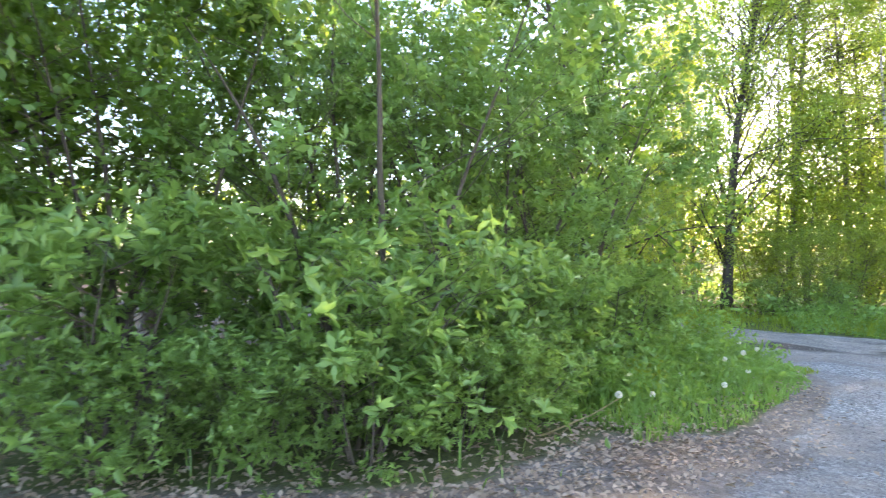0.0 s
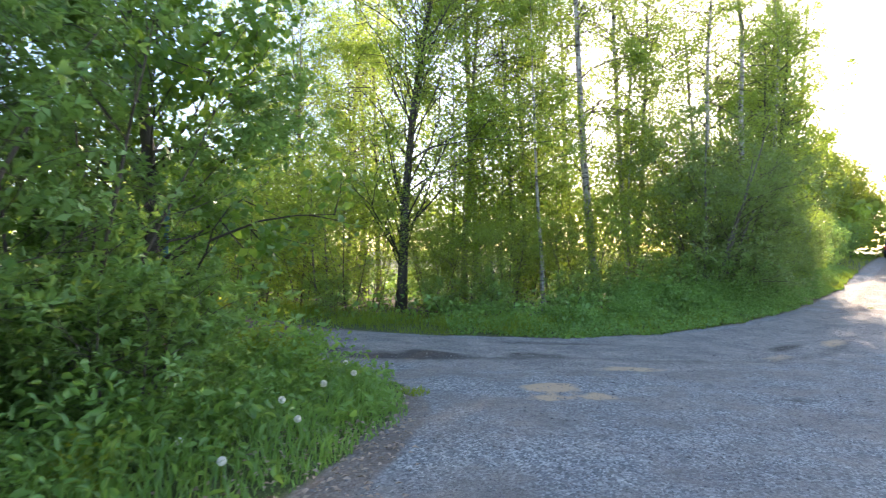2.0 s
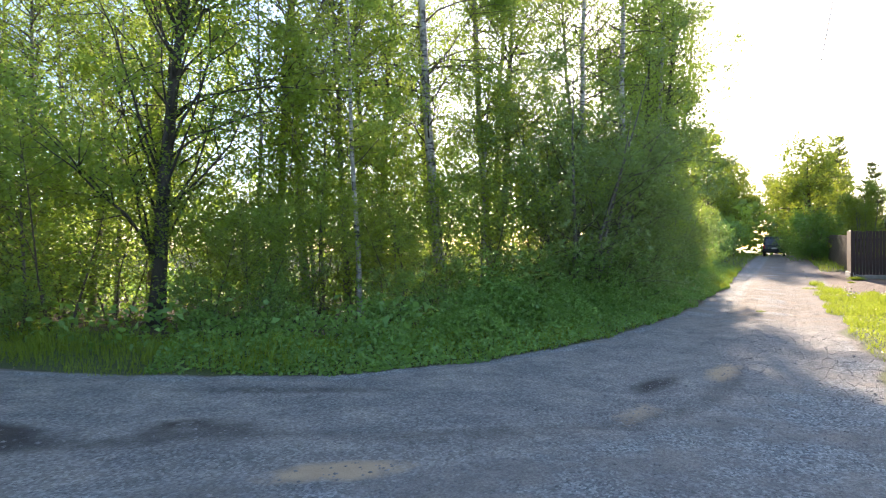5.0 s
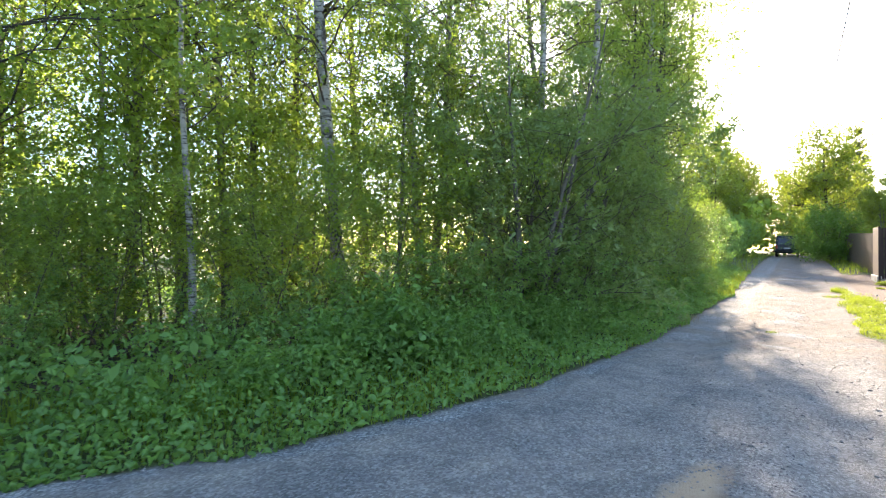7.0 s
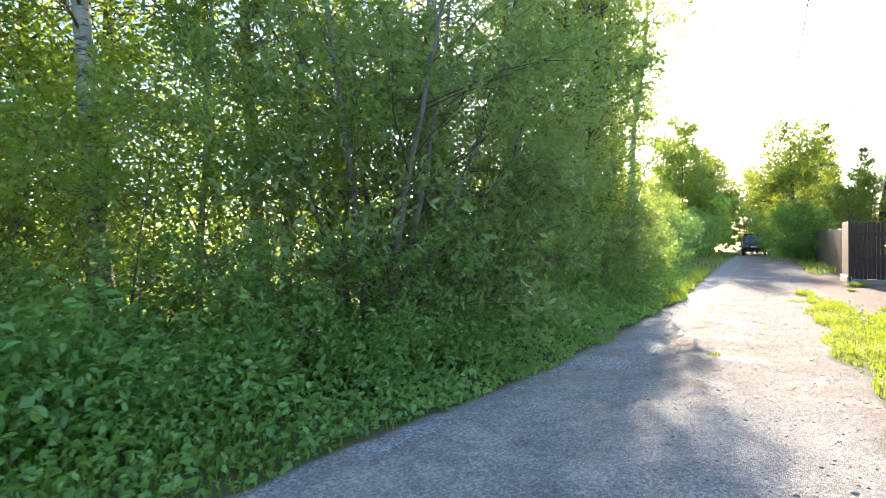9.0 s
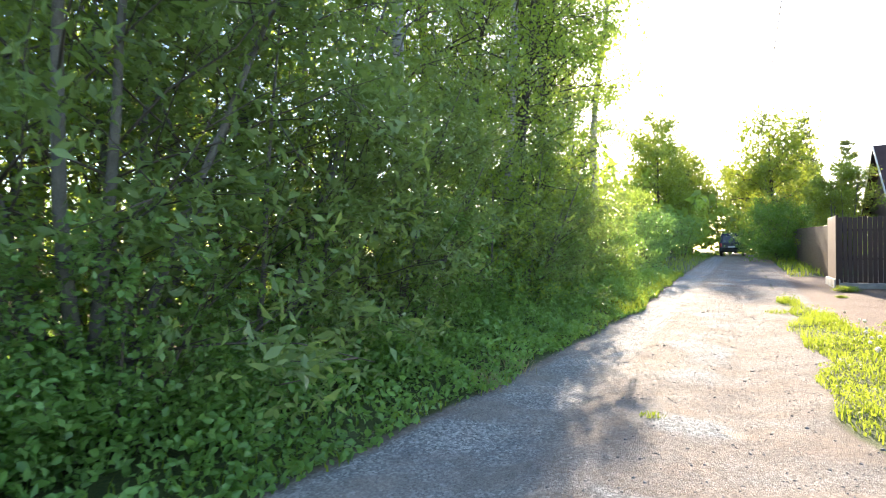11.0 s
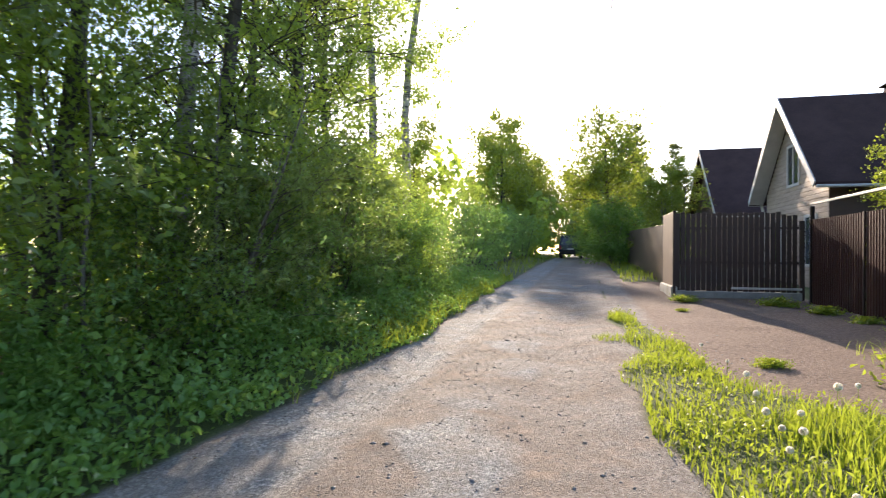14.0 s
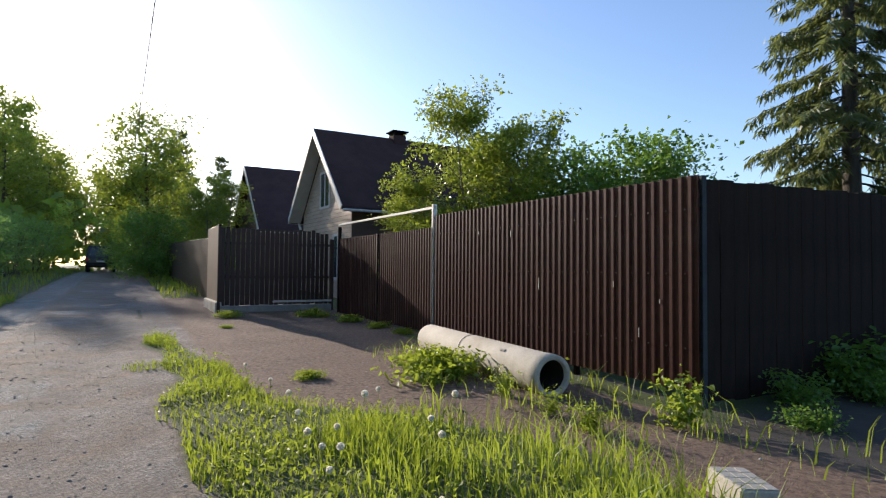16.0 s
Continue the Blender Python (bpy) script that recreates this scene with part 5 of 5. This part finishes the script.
# Loose stones on the gravel.
def stones(name, x, y, size, rng):
    n = len(x)
    base = np.array([(1, 0, 0), (0, 1, 0), (-1, 0, 0), (0, -1, 0), (0, 0, 0.55), (0, 0, -0.55)])
    v = base[None] * (size * rng.lognormal(0, 0.35, n))[:, None, None] * rng.uniform(0.6, 1.25, (n, 6, 1))
    a = rng.uniform(0, 6.3, n)
    ca, sa = np.cos(a)[:, None], np.sin(a)[:, None]
    v = np.stack([v[..., 0] * ca - v[..., 1] * sa, v[..., 0] * sa + v[..., 1] * ca, v[..., 2]], -1)
    p = np.stack([x, y, ground_top(x, y) + size * 0.05], 1)
    return quad_mesh(name, v + p[:, None], 6, STONE_LOOSE, [(0, 1, 4), (1, 2, 4), (2, 3, 4), (3, 0, 4), (1, 0, 5), (2, 1, 5), (3, 2, 5), (0, 3, 5)])


def stone_material():
    m, nt, b = nodes_of("loose_stone")
    geo = nt.nodes.new("ShaderNodeNewGeometry")
    col = ramp(nt, geo.outputs["Random Per Island"], [(0.0, (0.13, 0.13, 0.13)), (0.5, (0.25, 0.24, 0.23)), (0.85, (0.36, 0.33, 0.30)), (1.0, (0.55, 0.52, 0.48))])
    nt.links.new(mix(nt, noise_tex(nt, place(nt), 90.0), col, (0.2, 0.19, 0.18)), b.inputs["Base Color"])
    b.inputs["Roughness"].default_value = 0.85
    return m


STONE_LOOSE = stone_material()


def on_road(x, y):
    return np.where((island_edge(x, y) < 0.05) & (forest_edge(x, y) < 0.1) & (turf_side(x, y) < 0.05), 1.0, 0.0)


x, y = scatter(200000, 0, 24, 2, 26, lambda x, y: on_road(x, y) * np.clip((21 - s_of(x, y)) / 4, 0.12, 1) * np.clip(1.2 - np.abs((y - x) * SQ - 1.0) / 5, 0.1, 1) * (0.25 + 0.75 * clumps(x, y, 1.5)), gr)
tagged(new("gravel_stones", stones("gravel_stones", x, y, 0.010, gr)), "loose grey gravel stones on the road", "gravel", kind="stuff")
x, y = scatter(26000, 10, 27, 10, 28, lambda x, y: on_road(x, y) * np.clip((s_of(x, y) - 17) / 4, 0, 1) * (s_of(x, y) < 33) * np.where(((y - x) * SQ > -0.7) & ((y - x) * SQ < 2.4), 1, 0.25) * (0.15 + 0.85 * clumps(x, y, 0.9) ** 2), gr)
tagged(new("lane_stones", stones("lane_stones", x, y, 0.009, gr)), "brown clods and stones scattered on the lane", "gravel", kind="stuff")
x, y = scatter(7000, 10, 27, 10, 28, lambda x, y: on_road(x, y) * np.clip((s_of(x, y) - 17) / 4, 0, 1) * (s_of(x, y) < 36) * np.where(((y - x) * SQ > 0.3) & ((y - x) * SQ < 1.6), 1, 0.12) * clumps(x, y, 0.7), gr)
tagged(new("lane_clods", stones("lane_clods", x, y, 0.012, gr)), "dark clods and stones along the lane's middle ridge", "gravel", kind="stuff")
x, y = scatter(260, 2, 26, 4, 28, on_road, gr)
tagged(new("larger_stones", stones("larger_stones", x, y, 0.016, gr)), "larger pale stones lying on the road", "gravel", kind="stuff")


# ---- single plants ----
def weed(name, label, radius, height, count, leaf, material, seed, width=0.6):
    """A low mound of leafy stems."""
    rng = np.random.default_rng(seed)
    root = thing(name, label, "plant", "weeds by the fence")
    stems = [wander((rng.normal() * radius * 0.3, rng.normal() * radius * 0.3, -0.02), (rng.normal() * 0.6 * radius / height, rng.normal() * 0.6 * radius / height, 1), height * rng.uniform(0.6, 1.1), 4, rng, 0.1) for _ in range(14)]
    part("stem", tubes("stem", [(s, 0.006 * np.linspace(1, 0.4, 5)) for s in stems], LEAF_HERB, 4), LEAF_HERB, root)["kind"] = "stuff"
    pick = rng.integers(0, 14, count)
    c = np.array([stems[i][rng.integers(1, 5)] for i in pick]) + rng.normal(size=(count, 3)) * np.array([radius * 0.3, radius * 0.3, height * 0.12])
    c[:, 2] = np.abs(c[:, 2]) + 0.02
    part("foliage", leaves("foliage", c, leaf, material, rng, width, 1.4, True), material, root)
    return root


nettle = stand(weed("weed_clump", "low leafy weed clump beside the concrete pipe", 0.62, 0.34, 1100, 0.085, LEAF_GRASS, 61), 24.35, 19.35)
also(nettle, 25.05, 19.55, 2.0, 0.7)
celandine = stand(weed("weed_clump", "upright leafy weed at the fence's corner", 0.28, 0.55, 320, 0.085, LEAF_GRASS, 62), 22.95, 16.75)
celandine.scale = (0.7, 0.7, 0.75)
also(celandine, 24.55, 18.05, 1.0, 0.5)
# Darker leaf than the other weeds, so the colour carries the shade here.
shade_weed = stand(weed("weed_clump", "leafy weeds coloured darker for the side fence's shade", 0.5, 0.5, 700, 0.09, LEAF_MAPLE, 64), 24.9, 14.9)
also(shade_weed, 25.3, 14.2, 2.0, 1.2)
for x, y, sc in ((24.0, 15.6, 0.7), (24.4, 14.7, 0.8), (23.2, 15.7, 0.5)):
    also(shade_weed, x, y, x * 6, sc * 0.8)
for s, q, sc in ((31.4, -2.1, 0.3), (36.6, -2.0, 0.2), (36.8, -4.6, 0.5), (38.2, -4.2, 0.6), (35.6, -4.75, 0.4), (38.8, -2.4, 0.5), (34.6, -4.85, 0.35)):
    x, y, _ = lane(s, q)
    also(nettle, x, y, s * 3, sc)

for x, y, sc in ((1.9, 8.6, 0.9), (1.5, 9.4, 1.0), (0.8, 9.9, 1.1), (1.2, 5.9, 0.6)):
    also(celandine, x, y, x * 4, sc)

# Tall large-leaved herbs in the verge.
hogweed = stand(weed("tall_herb", "tall large-leaved herb under the wood's edge", 0.55, 0.95, 1000, 0.095, LEAF_HERB, 63, 0.5), 9.6, 15.9)
tagged(hogweed, group="tall herbs of the verge")
for x, y, sc in ((10.6, 16.6, 0.9), (8.7, 15.4, 0.8), (11.8, 17.0, 0.75), (13.2, 18.3, 0.7), (7.9, 14.6, 0.6), (12.3, 17.6, 0.8), (9.2, 16.8, 1.0), (14.6, 19.6, 0.7), (17.0, 22.0, 0.7), (10.2, 15.7, 0.6), (1.95, 8.2, 0.6), (1.25, 6.5, 0.5), (0.95, 5.5, 0.42), (1.75, 7.3, 0.4)):
    also(hogweed, x, y, x * 5, sc)


def dandelion(seed):
    rng = np.random.default_rng(seed)
    root = thing("dandelion", "white dandelion clock on a thin stalk", "flower", "dandelions gone to seed")
    st = wander((0, 0, -0.02), (0.08, 0.05, 1), 0.24, 5, rng, 0.05)
    part("stalk", tubes("stalk", [(st, np.full(6, 0.0022))], LEAF_GRASS, 5), LEAF_GRASS, root)
    n = 150
    d = unit(rng.normal(size=(n, 3)))
    w = unit(np.cross(d, rng.normal(size=(n, 3)))) * 0.0052
    t = st[-1]
    v = np.stack([t + d * 0.004, t + d * 0.021 + w, t + d * 0.024, t + d * 0.021 - w], 1)
    head = part("seed_head", quad_mesh("seed_head", v, 4, LEAF_FLUFF, [(0, 1, 2, 3)]), LEAF_FLUFF, root)
    return root


HERB_SPOTS = ((23.0, 17.9), (22.6, 17.5), (23.6, 18.4))
for x, y in HERB_SPOTS:
    also(celandine, x, y, x * 7, 0.4)
dan = stand(dandelion(71), 21.5, 19.6)
for x, y in ((20.9, 19.1), (21.05, 19.25), (21.3, 19.2), (20.8, 18.95), (21.9, 19.9), (20.6, 18.9), (22.0, 19.3), (22.6, 19.4), (21.2, 18.4), (20.2, 18.4), (22.7, 20.6), (23.2, 21.2), (21.6, 18.6), (19.8, 18.2), (22.3, 18.6),
             (1.9, 5.9), (2.2, 6.6), (2.0, 7.0), (2.3, 7.5), (1.6, 6.2), (2.5, 8.1), (1.3, 5.2), (2.4, 8.7), (1.1, 4.9), (1.8, 7.6)):
    also(dan, x, y, x * 9, place_rng.uniform(0.85, 1.35))


def grass_tuft(cx, cy, r, h, n, seed):
    rng = np.random.default_rng(seed)
    a, d = rng.uniform(0, 6.3, n), r * np.sqrt(rng.uniform(0, 1, n))
    ob = new("grass_tuft", blades("grass_tuft", cx + d * np.cos(a), cy + d * np.sin(a), np.full(n, h), 0.009, LEAF_GRASS, rng, 0.9))
    return tagged(ob, "small grass tuft growing in the gravel", "grass tuft", "tufts in the gravel", kind="stuff")


grass_tuft(3.07, 8.55, 0.16, 0.07, 160, 1)
grass_tuft(23.6, 22.9, 0.3, 0.08, 200, 2)
grass_tuft(16.6, 17.8, 0.1, 0.05, 60, 3)

# The dead stick in the corner, and dry stalks by the verge.
stick = tagged(new("dead_stick", tubes("dead_stick", [(np.array([(0.35, 4.25, 0.36), (0.62, 4.45, 0.42), (0.9, 4.75, 0.50), (1.1, 4.95, 0.60)]), np.array([0.008, 0.007, 0.005, 0.003]))], LEAF_STRAW, 6)), "pale bare stick caught in the grass", "stick")
for i, (x, y) in enumerate(((16.2, 19.75), (15.6, 19.15))):
    rng = np.random.default_rng(90 + i)
    n = 40
    ob = new("dry_stalks", blades("dry_stalks", x + rng.normal(size=n) * 0.14, y + rng.normal(size=n) * 0.12, np.full(n, 0.3), 0.008, LEAF_STRAW, rng, 1.6))
    tagged(ob, "bent pale dry grass stalks at the verge", "dry grass", kind="stuff")


# ---- far woods ----
def far_woods():
    """The edge of the woods that closes the view all round, too far to tell tree from tree."""
    rng = np.random.default_rng(99)
    n = 36000
    a = rng.uniform(0, 2 * np.pi, n)
    r = 62 + 14 * rng.random(n) + 8 * np.sin(a * 5)
    x, y = 8 + r * np.cos(a), 14 + r * np.sin(a)
    s, q = (x + y) * SQ, (y - x) * SQ
    top = (3.5 + 2.5 * clumps(a * 60, a * 31 + r * 0.1, 4.0)) * np.where(q < -12, 0.55, 1.0) * np.where((x + y > 60) & (q > 8) | (x < 20) & (y > 30), 1.9, 1.0)
    ok = ~((np.abs(q - 0.8) < 2.2) & (s > 0) & (s < 79))
    z = ground_z(x, y) + top * rng.uniform(0, 1, n) ** 0.8
    c = np.stack([x, y, z], 1)[ok]
    return tagged(new("far_woods", leaves("far_woods", c, 0.85, LEAF_ALDER, rng, 0.7, 0.4)), "distant green woods closing the view", "woods", kind="stuff")


far_woods()
